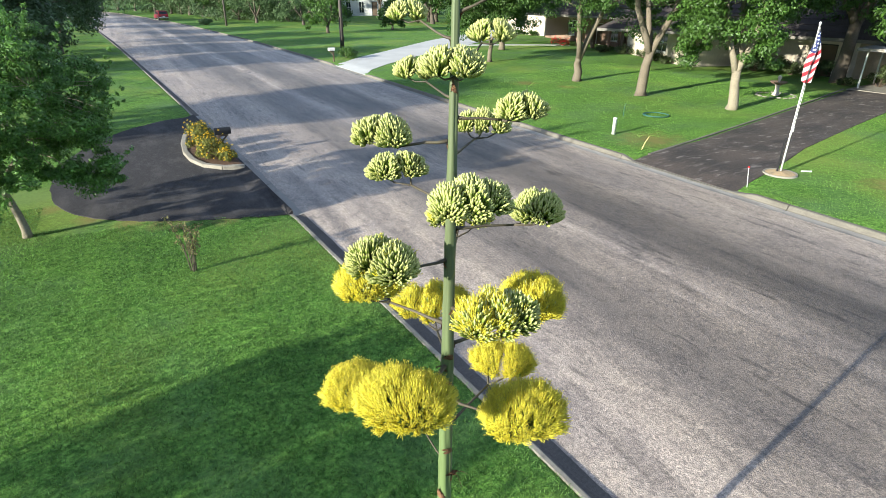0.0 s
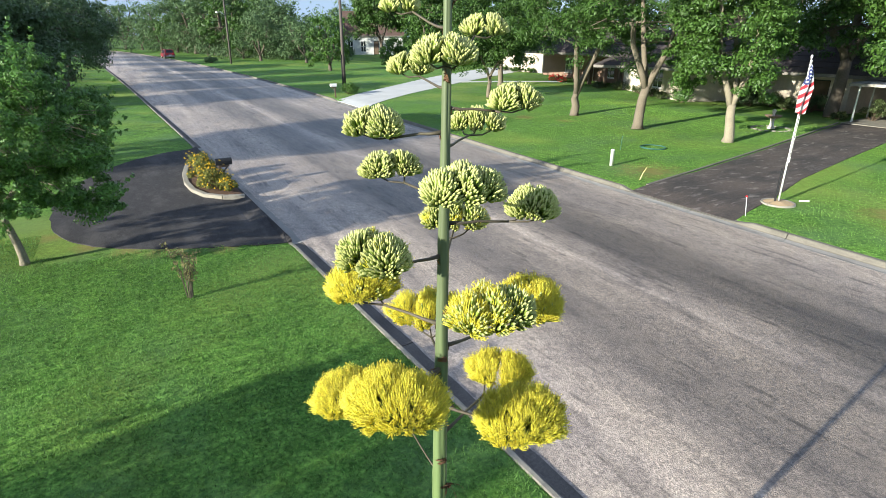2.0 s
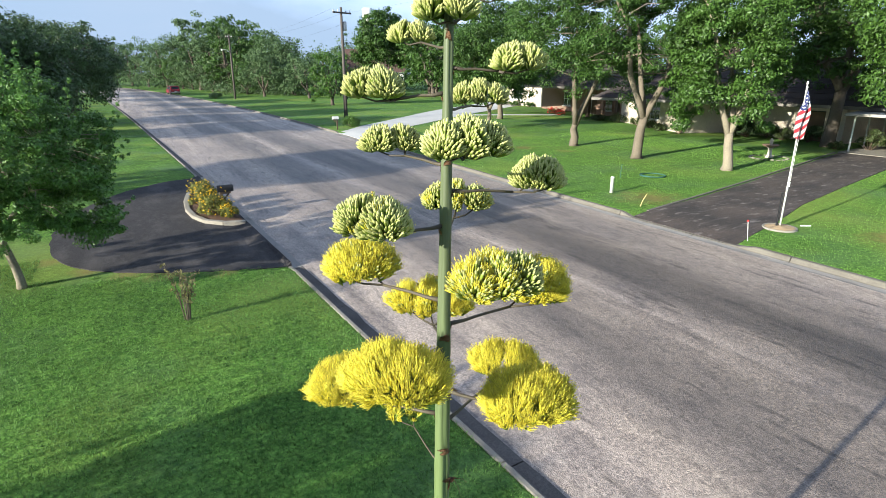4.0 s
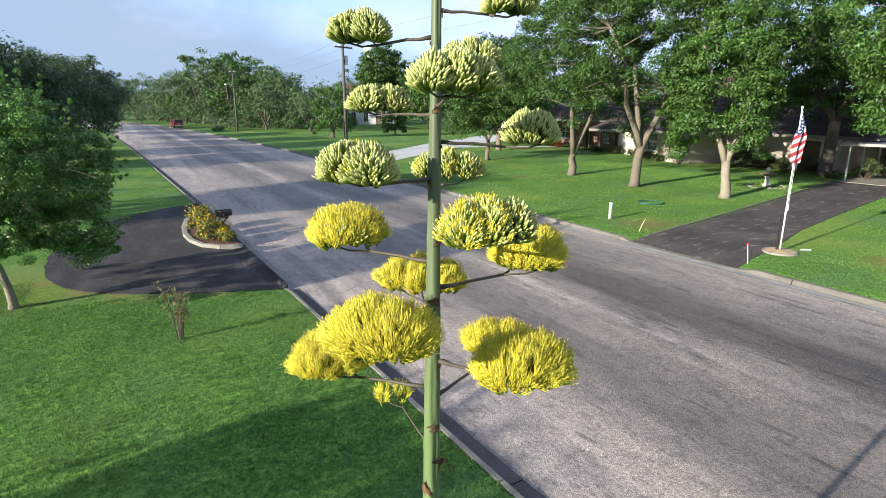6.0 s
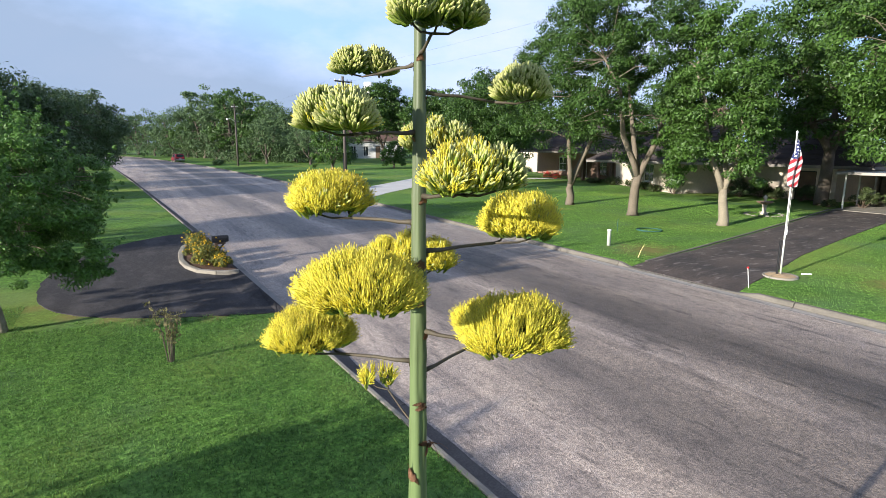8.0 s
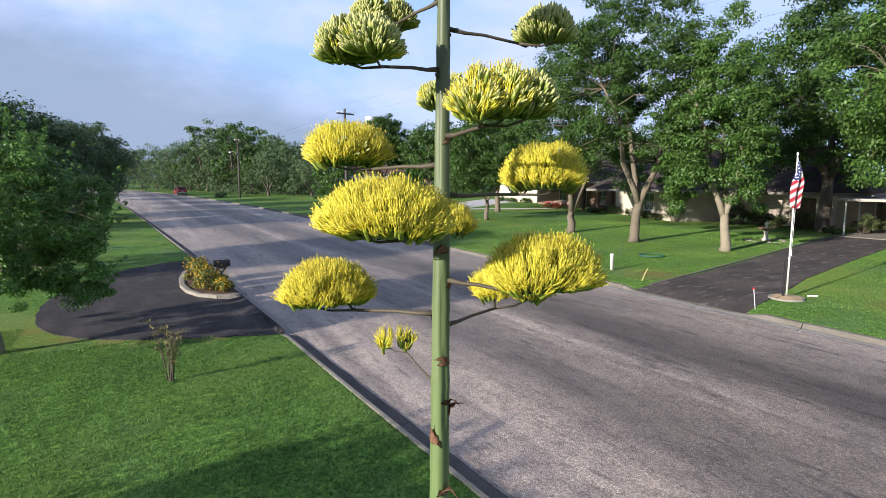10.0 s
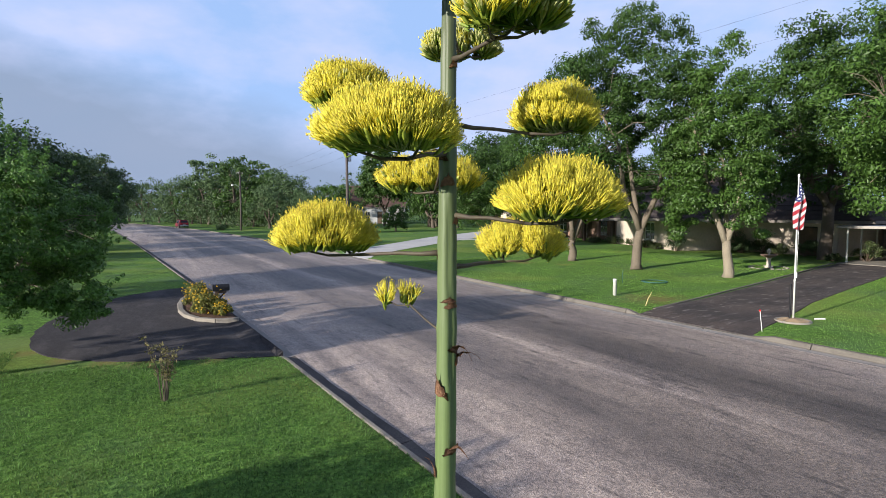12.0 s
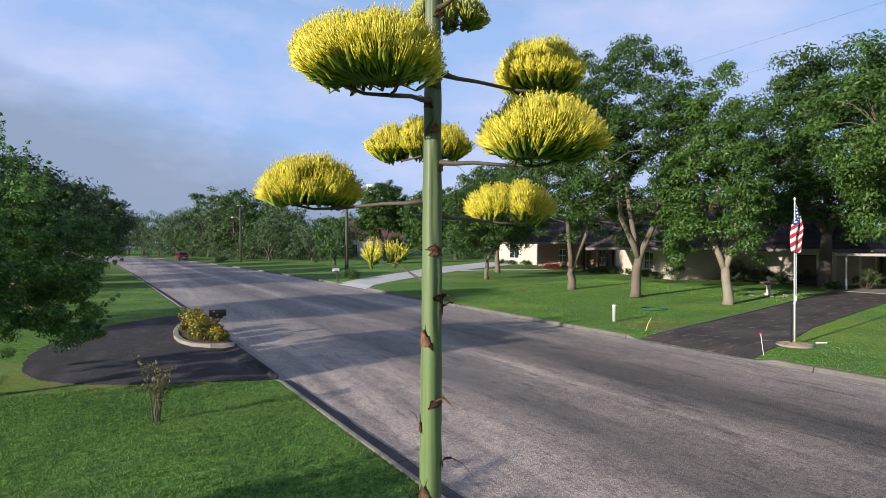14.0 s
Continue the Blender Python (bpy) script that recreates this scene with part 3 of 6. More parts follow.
def build_road():
    verts, faces = [], []
    cols = [0.0, 0.08, 0.2, 0.35, 0.5, 0.65, 0.8, 0.92, 1.0]
    for y in ROWS_Y:
        a, b = xl(y) + 0.375 + 0.05 * noise.noise(Vector((0, y * 1.3, 0))), xr(y) - 0.52
        for c in cols:
            verts.append((a + (b - a) * c, y, 0.012 + 0.09 * (1 - (2 * c - 1) ** 2)))
    w = len(cols)
    for j in range(len(ROWS_Y) - 1):
        for i in range(w - 1):
            p = j * w + i
            faces.append((p, p + 1, p + w + 1, p + w))
    tagged(raw("road", verts, faces, M_ROAD, smooth=True), "worn grey chip-sealed street with lighter wheel bands", "road", kind="structure")


# profile across the kerb, from the lawn side into the road: offset and height
KERB_PROFILE = [(-0.005, -0.2), (-0.005, 0.135), (0.02, 0.15), (0.13, 0.15), (0.16, 0.13), (0.20, 0.03), (0.23, 0.012)]
GUTTER_PROFILE = [(0.23, 0.011), (0.40, -0.004), (0.54, 0.015), (0.56, -0.2)]
# this side the turf has crept over most of the kerb's top
KERB_OVERGROWN = [(-0.005, -0.2), (-0.005, 0.105), (0.005, 0.115), (0.065, 0.115), (0.088, 0.10), (0.11, 0.02), (0.125, 0.004)]
GUTTER_SILTED = [(0.125, 0.003), (0.22, -0.006), (0.35, 0.008), (0.42, 0.012), (0.44, -0.2)]


def kerb_line(side, fx, sign):
    """Cast kerb and gutter in three-metre lengths with open joints; the kerb drops at the driveways."""
    top = thing("kerb_" + side, "cast concrete kerb with a shallow gutter, weathered grey", "kerb", kind="structure")
    y = -21.0
    while y < 108:
        y1 = y + 3.0
        seg = [y + 0.012] + [y + 0.5 * i for i in range(1, 6)] + [y1 - 0.012]
        for name, prof, mat in (("kerb_segment", KERB_OVERGROWN if side == "left" else KERB_PROFILE, M_CONC if side == "left" else M_CONC_OLD),
                                 ("gutter_segment", GUTTER_SILTED if side == "left" else GUTTER_PROFILE, M_GUTTER_DIRTY if side == "left" and not -1 < y < 15 else M_GUTTER)):
            bm = bmesh.new()
            rings = []
            for yy in seg:
                cut = max([0.0] + [min(1.0, (yy - a) / 0.5 + 1, (b - yy) / 0.5 + 1) for a, b in CUTS[side]])
                cut = max(0.0, min(1.0, cut))
                rings.append([bm.verts.new((fx(yy) + sign * o, yy, min(z, 0.155 - 0.12 * cut) if z > 0.02 else z)) for o, z in prof])
            for s, t in zip(rings, rings[1:]):
                for k in range(len(prof) - 1):
                    f = (s[k], s[k + 1], t[k + 1], t[k])
                    bm.faces.new(f if sign < 0 else f[::-1])
            for r in (rings[0], rings[-1]):
                bm.faces.new(r)
            bmesh.ops.recalc_face_normals(bm, faces=bm.faces)
            part(name, bm, mat, top)
        y = y1
    # beyond, one plain run of the same section
    bm = bmesh.new()
    rings = [[bm.verts.new((fx(yy) + sign * o, yy, z)) for o, z in KERB_PROFILE + GUTTER_PROFILE[1:]] for yy in steps(108, 260, 40)]
    for s, t in zip(rings, rings[1:]):
        for k in range(len(rings[0]) - 1):
            bm.faces.new((s[k], s[k + 1], t[k + 1], t[k]))
    bmesh.ops.recalc_face_normals(bm, faces=bm.faces)
    part("kerb_run", bm, M_CONC_OLD, top)


def slab(name, outline, mat, label, lift=0.02, category="driveway", inside=()):
    """A paved area laid on the lawn: outline in plan, split so that it follows the land."""
    bm = bmesh.new()
    vs = [bm.verts.new((x, y, 0)) for x, y in outline]
    bm.faces.new(vs)
    for co, no in [((x, 0, 0), (1, 0, 0)) for x in steps(-7, 60, 134)] + [((0, y, 0), (0, 1, 0)) for y in steps(-6, 66, 96)]:
        bmesh.ops.bisect_plane(bm, geom=bm.verts[:] + bm.edges[:] + bm.faces[:], plane_co=co, plane_no=no)
    for v in bm.verts:
        v.co.z = land(v.co.x, v.co.y) + lift + 0.004 * noise.noise(Vector((v.co.x * 0.7, v.co.y * 0.7, 3)))
    skirt = bmesh.ops.extrude_edge_only(bm, edges=[e for e in bm.edges if e.is_boundary])
    for v in skirt["geom"]:
        if isinstance(v, bmesh.types.BMVert):
            v.co.z -= 0.12
    bmesh.ops.recalc_face_normals(bm, faces=bm.faces)
    return tagged(part(name, bm, mat), label, category, kind="structure")


# ---- vegetation ----
def leaf_cloud(centres, radii, per, size, rng, flat=0.75, droop=0.35):
    """Verts and faces of folded leaves scattered in the outer part of many small clumps."""
    n = len(centres) * per
    c = np.repeat(np.array(centres), per, axis=0)
    r = np.repeat(np.array(radii), per)[:, None]
    d = rng.normal(size=(n, 3))
    d /= np.linalg.norm(d, axis=1)[:, None]
    p = c + d * r * (rng.random((n, 1)) ** 0.45) * np.array([1, 1, flat])
    face = d * 0.9 + rng.normal(size=(n, 3)) * 0.38       # blades face outwards and up
    face[:, 2] += 0.3
    out = rng.normal(size=(n, 3)) + d * 0.5
    out[:, 2] -= droop * 1.6
    side = np.cross(face, out)
    side /= np.linalg.norm(side, axis=1)[:, None]
    out = np.cross(side, face)
    out /= np.linalg.norm(out, axis=1)[:, None]
    s = size * (0.6 + 0.8 * rng.random((n, 1)))
    up = np.cross(side, out)
    a = p - out * s * 0.5
    b = p + side * s * 0.24 + up * s * 0.08
    e = p + out * s * 0.55
    f = p - side * s * 0.24 + up * s * 0.08
    verts = np.stack([a, b, e, f], axis=1).reshape(-1, 3)
    idx = np.arange(n)[:, None] * 4
    faces = np.concatenate([idx + [0, 1, 2], idx + [0, 2, 3]], axis=1).reshape(-1, 3)
    return verts, faces


def raw_np(name, verts, faces, mat, parent=None, label=""):
    """Large triangle mesh from arrays."""
    me = bpy.data.meshes.new(name)
    me.vertices.add(len(verts))
    me.vertices.foreach_set("co", np.asarray(verts, dtype=np.float32).ravel())
    me.loops.add(len(faces) * 3)
    me.loops.foreach_set("vertex_index", np.asarray(faces, dtype=np.int32).ravel())
    me.polygons.add(len(faces))
    me.polygons.foreach_set("loop_start", np.arange(0, len(faces) * 3, 3, dtype=np.int32))
    me.polygons.foreach_set("loop_total", np.full(len(faces), 3, dtype=np.int32))
    me.materials.append(mat)
    me.update(calc_edges=True)
    ob = new(name, me)
    ob.parent = parent
    if label:
        tagged(ob, label)
    return ob


def tree(at, height, trunk_h, trunk_r, crown, leaf, bark, label, seed, clumps=70, per=90, size=0.14, clump_r=0.55,
         forks=3, lean=(0, 0), bare=0, group="", low=0.0, offset=(0, 0), category="tree", shoots=0):
    """Tapered trunk with limbs that reach into a crown of leaf clumps. crown: half-widths (x, y) and half-height."""
    rng = np.random.default_rng(seed)
    rnd = random.Random(seed)
    z0 = land(at[0], at[1])
    top = thing("tree" if category == "tree" else category.replace(" ", "_"), label, category, group, at=(at[0], at[1], z0 - 0.02))
    fork = Vector((lean[0], lean[1], trunk_h))
    mid = Vector((offset[0] + lean[0] * 1.3, offset[1] + lean[1] * 1.3, height - crown[2]))
    # clump centres: near the surface of an uneven ellipsoid
    cs, rs = [], []
    while len(cs) < clumps:
        d = rng.normal(size=3)
        d /= np.linalg.norm(d)
        if d[2] < -0.8:
            continue
        if d[2] < 0:                         # the skirt of the crown stays broad
            d[:2] *= max(1.0, 0.85 / math.hypot(d[0], d[1]))
        q = 0.45 + 0.55 * rng.random() ** 0.5
        bulge = 0.86 + 0.34 * noise.noise(Vector(d * 1.9) + Vector((seed * 3.7, 0, 0)))
        p = np.array([mid.x + d[0] * crown[0] * q * bulge, mid.y + d[1] * crown[1] * q * bulge, mid.z + d[2] * crown[2] * q * bulge])
        if p[2] < low + 0.3:
            continue
        cs.append(p)
        rs.append(clump_r * (0.65 + 0.7 * rng.random()))
    bm = bmesh.new()
    flare = [1.35, 1.08, 1.0, 0.92, 0.86]
    tpts = [Vector((lean[0] * k * k, lean[1] * k * k, trunk_h * k)) + Vector((rnd.uniform(-1, 1), rnd.uniform(-1, 1), 0)) * trunk_r * 0.25 * (0 < k < 1)
            for k in (0, 0.15, 0.4, 0.7, 1.0)]
    tube(bm, tpts, [trunk_r * f for f in flare], 10)
    part("trunk", bm, bark, top, smooth=True)
    limb_ends = []
    for k in range(forks):
        a = math.tau * (k + rnd.uniform(-0.25, 0.25)) / forks + seed
        e = Vector((mid.x + math.cos(a) * crown[0] * 0.42, mid.y + math.sin(a) * crown[1] * 0.42, mid.z + crown[2] * rnd.uniform(-0.1, 0.5)))
        m1 = fork.lerp(e, 0.35) + Vector((math.cos(a), math.sin(a), 0)) * trunk_r * 1.2
        m2 = fork.lerp(e, 0.7) + Vector((rnd.uniform(-1, 1), rnd.uniform(-1, 1), rnd.uniform(0, 1))) * trunk_r
        bm = bmesh.new()
        base = fork - Vector((0, 0, trunk_r * 0.9))
        tube(bm, [base, fork + (m1 - fork) * 0.3, m1, m2, e], [trunk_r * f for f in (0.7, 0.66, 0.55, 0.4, 0.2)], 8)
        part("limb", bm, bark, top, smooth=True)
        limb_ends += [(m1.lerp(m2, q), trunk_r * (0.24 - 0.06 * q)) for q in (0.15, 0.4, 0.65, 0.9)] + [(m2.lerp(e, q), trunk_r * (0.18 - 0.09 * q)) for q in (0.15, 0.35, 0.55, 0.75, 0.95)]
    bm = bmesh.new()
    for i, c in enumerate(cs):
        if i % 2 and i > 40:
            continue
        v = Vector(c)
        src, r = min(limb_ends, key=lambda s: (s[0] - v).length)
        if (src - v).length > 0.55 * max(crown[0], 1.0):
            continue
        bend = src.lerp(v, 0.5) + Vector((rnd.uniform(-1, 1), rnd.uniform(-1, 1), rnd.uniform(-0.2, 1))) * 0.12 * (src - v).length
        tube(bm, [src, bend, v], [r, r * 0.6, 0.012], 5, cap=False)
    for i in range(bare):
        a, q = rnd.uniform(0, math.tau), rnd.uniform(0.3, 0.9)
        s = Vector((mid.x + math.cos(a) * crown[0] * q, mid.y + math.sin(a) * crown[1] * q, mid.z + crown[2] * (0.75 - 0.4 * q)))
        e = s + Vector((math.cos(a) * 0.5, math.sin(a) * 0.5, 1)) * rnd.uniform(0.6, 1.4)
        tube(bm, [s - Vector((0, 0, 1.2)), s, s.lerp(e, 0.6) + Vector((rnd.uniform(-.2, .2), rnd.uniform(-.2, .2), 0)), e], [0.05, 0.04, 0.025, 0.008], 5)
    tagged(part("branchwork", bm, bark, top, smooth=True), kind="stuff")
    # upright leafy shoots that break the outline
    for i in range(shoots):
        p = np.array(cs[int(rng.integers(0, clumps))])
        out = p - np.array(mid)
        out = out / np.linalg.norm(out) * 0.6 + np.array([0, 0, 0.75]) + rng.normal(size=3) * 0.2
        for k in range(4):
            cs.append(p + out * clump_r * (0.7 + 0.55 * k))
            rs.append(clump_r * (0.42 - 0.07 * k))
    v, f = leaf_cloud(cs[:clumps], rs[:clumps], per, size, rng, 0.62)
    if shoots:
        v2, f2 = leaf_cloud(cs[clumps:], rs[clumps:], 16, size, rng, 1.0, -0.2)
        v, f = np.concatenate([v, v2]), np.concatenate([f, f2 + len(v)])
    tagged(raw_np("crown", v, f, leaf, top), kind="stuff")
    return top


def bush(name, at, radius, height, leaf, label, seed, category="shrub", per=60, clumps=24, size=0.07, petals=None, petal_n=60, petal_size=0.05, twig=M_WOOD, z=None, group=""):
    rng = np.random.default_rng(seed)
    z0 = land(*at) if z is None else z
    top = thing(name, label, category, group, at=(at[0], at[1], z0 - 0.01))
    cs, rs = [], []
    for i in range(clumps):
        a, q = rng.random() * math.tau, rng.random() ** 0.5
        h = height * (0.25 + 0.6 * rng.random() * (1 - 0.5 * q * q))
        cs.append((math.cos(a) * radius * q * 0.8, math.sin(a) * radius * q * 0.8, h))
        rs.append(radius * (0.25 + 0.15 * rng.random()))
    bm = bmesh.new()
    for c in cs:
        tube(bm, [(c[0] * 0.1, c[1] * 0.1, 0), (c[0] * 0.6, c[1] * 0.6, c[2] * 0.5), c], [0.012, 0.009, 0.004], 5)
    part("stems", bm, twig, top)
    v, f = leaf_cloud(cs, rs, per, size, rng, 0.85, -0.1)
    v[:, 2] = np.maximum(v[:, 2], 0.02)
    tagged(raw_np("foliage", v, f, leaf, top), kind="stuff")
    if petals:
        cc = np.array(cs)[rng.integers(0, clumps, petal_n)] + rng.normal(size=(petal_n, 3)) * radius * 0.22
        cc[:, 2] = np.maximum(cc[:, 2] + radius * 0.12, 0.12)
        v, f = leaf_cloud(cc, np.full(petal_n, petal_size * 0.5), 5, petal_size, rng, 0.5, -0.3)
        tagged(raw_np("blossoms", v, f, petals, top), kind="stuff")
    return top


def grass(name, n, x_range, y_range, blade, seed, label, width=0.006, keep=None, simple=False, mat=M_BLADE, tuft=1, spread=0.012):
    """Tufts of upright blades over a stretch of lawn."""
    rng = np.random.default_rng(seed)
    x = np.repeat(rng.uniform(*x_range, n // tuft), tuft)
    y = np.repeat(rng.uniform(*y_range, n // tuft), tuft)
    if tuft > 1:
        x, y = x + rng.normal(size=len(x)) * spread, y + rng.normal(size=len(y)) * spread
    ok = np.array([keep(a, b) for a, b in zip(x, y)])
    x, y = x[ok], y[ok]
    n = len(x)
    z = np.array([land(a, b) for a, b in zip(x, y)]) - 0.01
    h = blade * (0.5 + rng.random(n))
    a = rng.random(n) * math.tau
    lean = rng.normal(size=(n, 2)) * 0.6
    base = np.stack([x, y, z], 1)
    side = np.stack([np.cos(a), np.sin(a), np.zeros(n)], 1) * (width * (0.7 + 0.6 * rng.random(n)))[:, None]
    mid = base + np.stack([lean[:, 0] * h * 0.35, lean[:, 1] * h * 0.35, h * 0.6], 1)
    tip = base + np.stack([lean[:, 0] * h, lean[:, 1] * h, h * 0.95], 1)
    if simple:
        verts = np.stack([base - side, base + side, tip], 1).reshape(-1, 3)
        faces = np.arange(n * 3).reshape(-1, 3)
        tagged(raw_np(name, verts, faces, mat), label, "grass", kind="stuff")
        return
    verts = np.stack([base - side, base + side, mid + side * 0.7, mid - side * 0.7, tip], 1).reshape(-1, 3)
    i = np.arange(n)[:, None] * 5
    faces = np.concatenate([i + [0, 1, 2], i + [0, 2, 3], i + [3, 2, 4]], 1).reshape(-1, 3)
    tagged(raw_np(name, verts, faces, mat), label, "grass", kind="stuff")


# ---- the flowering agave ----
AX, AY = -2.005, -11.962


def stalk_at(z):
    """Axis of the flower stalk, which leans a touch."""
    return Vector((AX + 0.010 * (z - 3.2), AY - 0.006 * (z - 3.2), z))


def stalk_r(z):
    return lerp_table([(0, 0.055), (2.4, 0.0385), (3.2, 0.0345), (4.1, 0.0265), (4.7, 0.0205), (5.3, 0.015), (6.2, 0.007)], z)


BUD_SHAPE = ((0, 0.0024), (0.20, 0.0046), (0.50, 0.0060), (0.72, 0.0056), (0.90, 0.0034), (1.0, 0.0010))
BUDS = []


def bud_mesh(bend):
    """One closed bud of unit length along z, slightly bowed; shared by the buds that stand singly."""
    bm = bmesh.new()
    tube(bm, [(bend * u * u, 0, u) for u, _ in BUD_SHAPE], [r / 0.058 for _, r in BUD_SHAPE], 6)
    me = bpy.data.meshes.new("flower_bud")
    for f in bm.faces:
        z = sum(v.co.z for v in f.verts) / len(f.verts)
        f.material_index = 0 if z < 0.18 else 1 if z < 0.62 else 2
        f.smooth = True
    bm.to_mesh(me)
    bm.free()
    for m in (M_BUD_BASE, M_BUD, M_BUD_TIP):
        me.materials.append(m)
    return me


def flower_dome(dome, heads, rng, parent, count=None, single=0.0, cleft=0.2):
    """An umbrella of flowers that fan out from a few hubs: closed buds, or green tubes with long yellow stamens.
    dome: x, y, z, half-length, half-width, height, heading; heads: (place along the length, openness from 0 to 1).
    cleft: how deep the furrows between the heads run. single: the share of the buds that are objects of their own."""
    c = Vector(dome[:3])
    ra, rb, h = dome[3:6]
    along, athwart = Vector((math.cos(dome[6]), math.sin(dome[6]), 0)), Vector((-math.sin(dome[6]), math.cos(dome[6]), 0))
    hubs = [c + along * (u * ra) - Vector((0, 0, 0.20 * h)) for u, _ in heads]
    bloom = sum(k for _, k in heads) / len(heads)
    area = math.pi * (ra * rb + (ra + rb) / 2 * h) * 1.25
    gap = 0.0132 + (0.0054 if cleft >= 0.15 else 0.0034) * bloom
    n = count or int(min(900, max(30, area / gap ** 2)))
    verts, faces, mats = [], [], []

    def ring(p, d, r, k):
        a = d.cross(Vector((0.3, 0.9, 0.2))).normalized()
        b = d.cross(a)
        i = len(verts)
        for q in range(k):
            verts.append(p + (a * math.cos(q * math.tau / k) + b * math.sin(q * math.tau / k)) * r)
        return i

    def shell(p, d, stations, k, ms):
        ids = [ring(p + d * s, d, r, k) for s, r in stations]
        for j, (u, v) in enumerate(zip(ids, ids[1:])):
            for q in range(k):
                faces.append((u + q, u + (q + 1) % k, v + (q + 1) % k, v + q))
                mats.append(ms[j])
        faces.append(tuple(range(ids[-1], ids[-1] + k)))
        mats.append(ms[-1])

    def sliver(p0, p1, p2, w0, w1, side, mat):
        """A thin three-sided filament that ends in a point."""
        k0 = len(verts)
        o = (p1 - p0).cross(side).normalized()
        for pp, ww in ((p0, w0), (p1, w1)):
            verts.extend([pp + side * ww, pp - side * ww * 0.5 + o * ww * 0.85, pp - side * ww * 0.5 - o * ww * 0.85])
        verts.append(p2)
        for z in range(3):
            z2 = (z + 1) % 3
            faces.extend([(k0 + z, k0 + z2, k0 + 3 + z2, k0 + 3 + z), (k0 + 3 + z, k0 + 3 + z2, k0 + 6)])
            mats.extend([mat, mat])

    seed = Vector((rng.uniform(0, 50), rng.uniform(0, 50), rng.uniform(0, 50)))
    for i in range(n):
        ct = 1 - (i + 0.5) / n * (1.05 - 0.07 * bloom)
        st = math.sqrt(max(0.0, 1 - ct * ct))
        ph = i * 2.399963 + rng.uniform(-0.2, 0.2)
        u, v = st * math.cos(ph), st * math.sin(ph)
        near = sorted((abs(u - 1.25 * heads[k][0]), k) for k in range(len(heads)))
        hub, openness = hubs[near[0][1]], heads[near[0][1]][1]
        if cleft < 0.15:                     # the heads have grown into one mass
            hub = c + along * (0.42 * u * ra) - Vector((0, 0, 0.20 * h))
        furrow = math.exp(-((near[1][0] - near[0][0]) / 0.22) ** 2) if len(near) > 1 else 0.0
        lump = 1 + 0.13 * noise.noise(Vector((u, v, ct)) * 2.3 + seed) - cleft * furrow
        jit = lump * rng.uniform(0.92 - 0.05 * openness, 1.03 + 0.03 * openness)
        tip = c + (along * (u * ra) + athwart * (v * rb) + Vector((0, 0, ct * h * (1 - 0.07 * bloom)))) * jit
        loose = 0.05 + 0.08 * openness
        opened = rng.random() < openness
        root = hub - Vector((0, 0, (0.7 * max(0.0, ct) if opened else 0.05) * h))      # open flowers stand more upright
        d = ((tip - root).normalized() + Vector((rng.gauss(0, loose), rng.gauss(0, loose), rng.gauss(0.08, loose)))).normalized()
        room = (tip - hub).length
        if not opened:
            ln = min(rng.uniform(0.046, 0.062), room * 0.9)
            g = rng.uniform(0.82, 1.08) * (0.8 if count else 1)
            p = tip - d * ln
            if rng.random() < single:
                ob = new("flower_bud", BUDS[i % len(BUDS)])
                ob.parent = parent
                turn = d.to_track_quat("Z", "Y").to_matrix().to_4x4() @ Matrix.Rotation(rng.uniform(0, 6.28), 4, "Z")
                ob.matrix_basis = Matrix.Translation(p) @ turn @ Matrix.Diagonal((0.058 * g, 0.058 * g, ln, 1))
            else:
                shell(p, d, [(u * ln, r * g) for u, r in BUD_SHAPE], 5, [0, 1, 1, 2, 2, 2])
        else:
            st_ln = rng.uniform(0.040, 0.056)
            ln = min(rng.uniform(0.040, 0.050), room * 0.6)
            p = tip - d * (ln + st_ln * 0.9)
            shell(p, d, [(0, 0.0026), (ln * 0.4, 0.0064), (ln * 0.75, 0.0058), (ln, 0.0066)], 5, [4, 4, 4, 3])
            a = d.cross(Vector((0.3, 0.9, 0.2))).normalized()
            b = d.cross(a)
            for q in range(6):
                an = q * math.tau / 6 + rng.uniform(-0.35, 0.35)
                o = a * math.cos(an) + b * math.sin(an)
                k = rng.uniform(0.72, 1.08)
                s0 = p + d * (ln * 0.86) + o * 0.0045
                s1 = s0 + d * (st_ln * 0.6 * k) + o * rng.uniform(0.001, 0.006)
                s2 = s1 + d * (st_ln * 0.5 * k) + o * rng.uniform(-0.002, 0.006) + Vector((rng.gauss(0, 0.002), rng.gauss(0, 0.002), 0.003))
                sd = d.cross(o).normalized()
                sliver(s0, s1, s2, 0.0023, 0.0019, sd, 3)
                if q % 3 == 0:               # an anther at the filament's end
                    w = (d + sd * rng.uniform(-0.8, 0.8) + o * rng.uniform(-0.8, 0.8)).normalized() * rng.uniform(0.004, 0.006)
                    sliver(s2 - w, s2 + w * 0.4, s2 + w, 0.0018, 0.0017, sd, 5)
        if i % 2 == 0 and room > 0.06:       # flower stalks gathered from the hub
            k0 = ring(hub, (p - hub).normalized(), 0.0026, 3)
            k1 = ring(p, (p - hub).normalized(), 0.0026, 3)
            for q in range(3):
                faces.append((k0 + q, k0 + (q + 1) % 3, k1 + (q + 1) % 3, k1 + q))
                mats.append(0)
    return tagged(raw("umbel", verts, faces, [M_BUD_BASE, M_BUD, M_BUD_TIP, M_STAMEN, M_OVARY, M_ANTHER], parent, index=mats, smooth=True), kind="stuff")


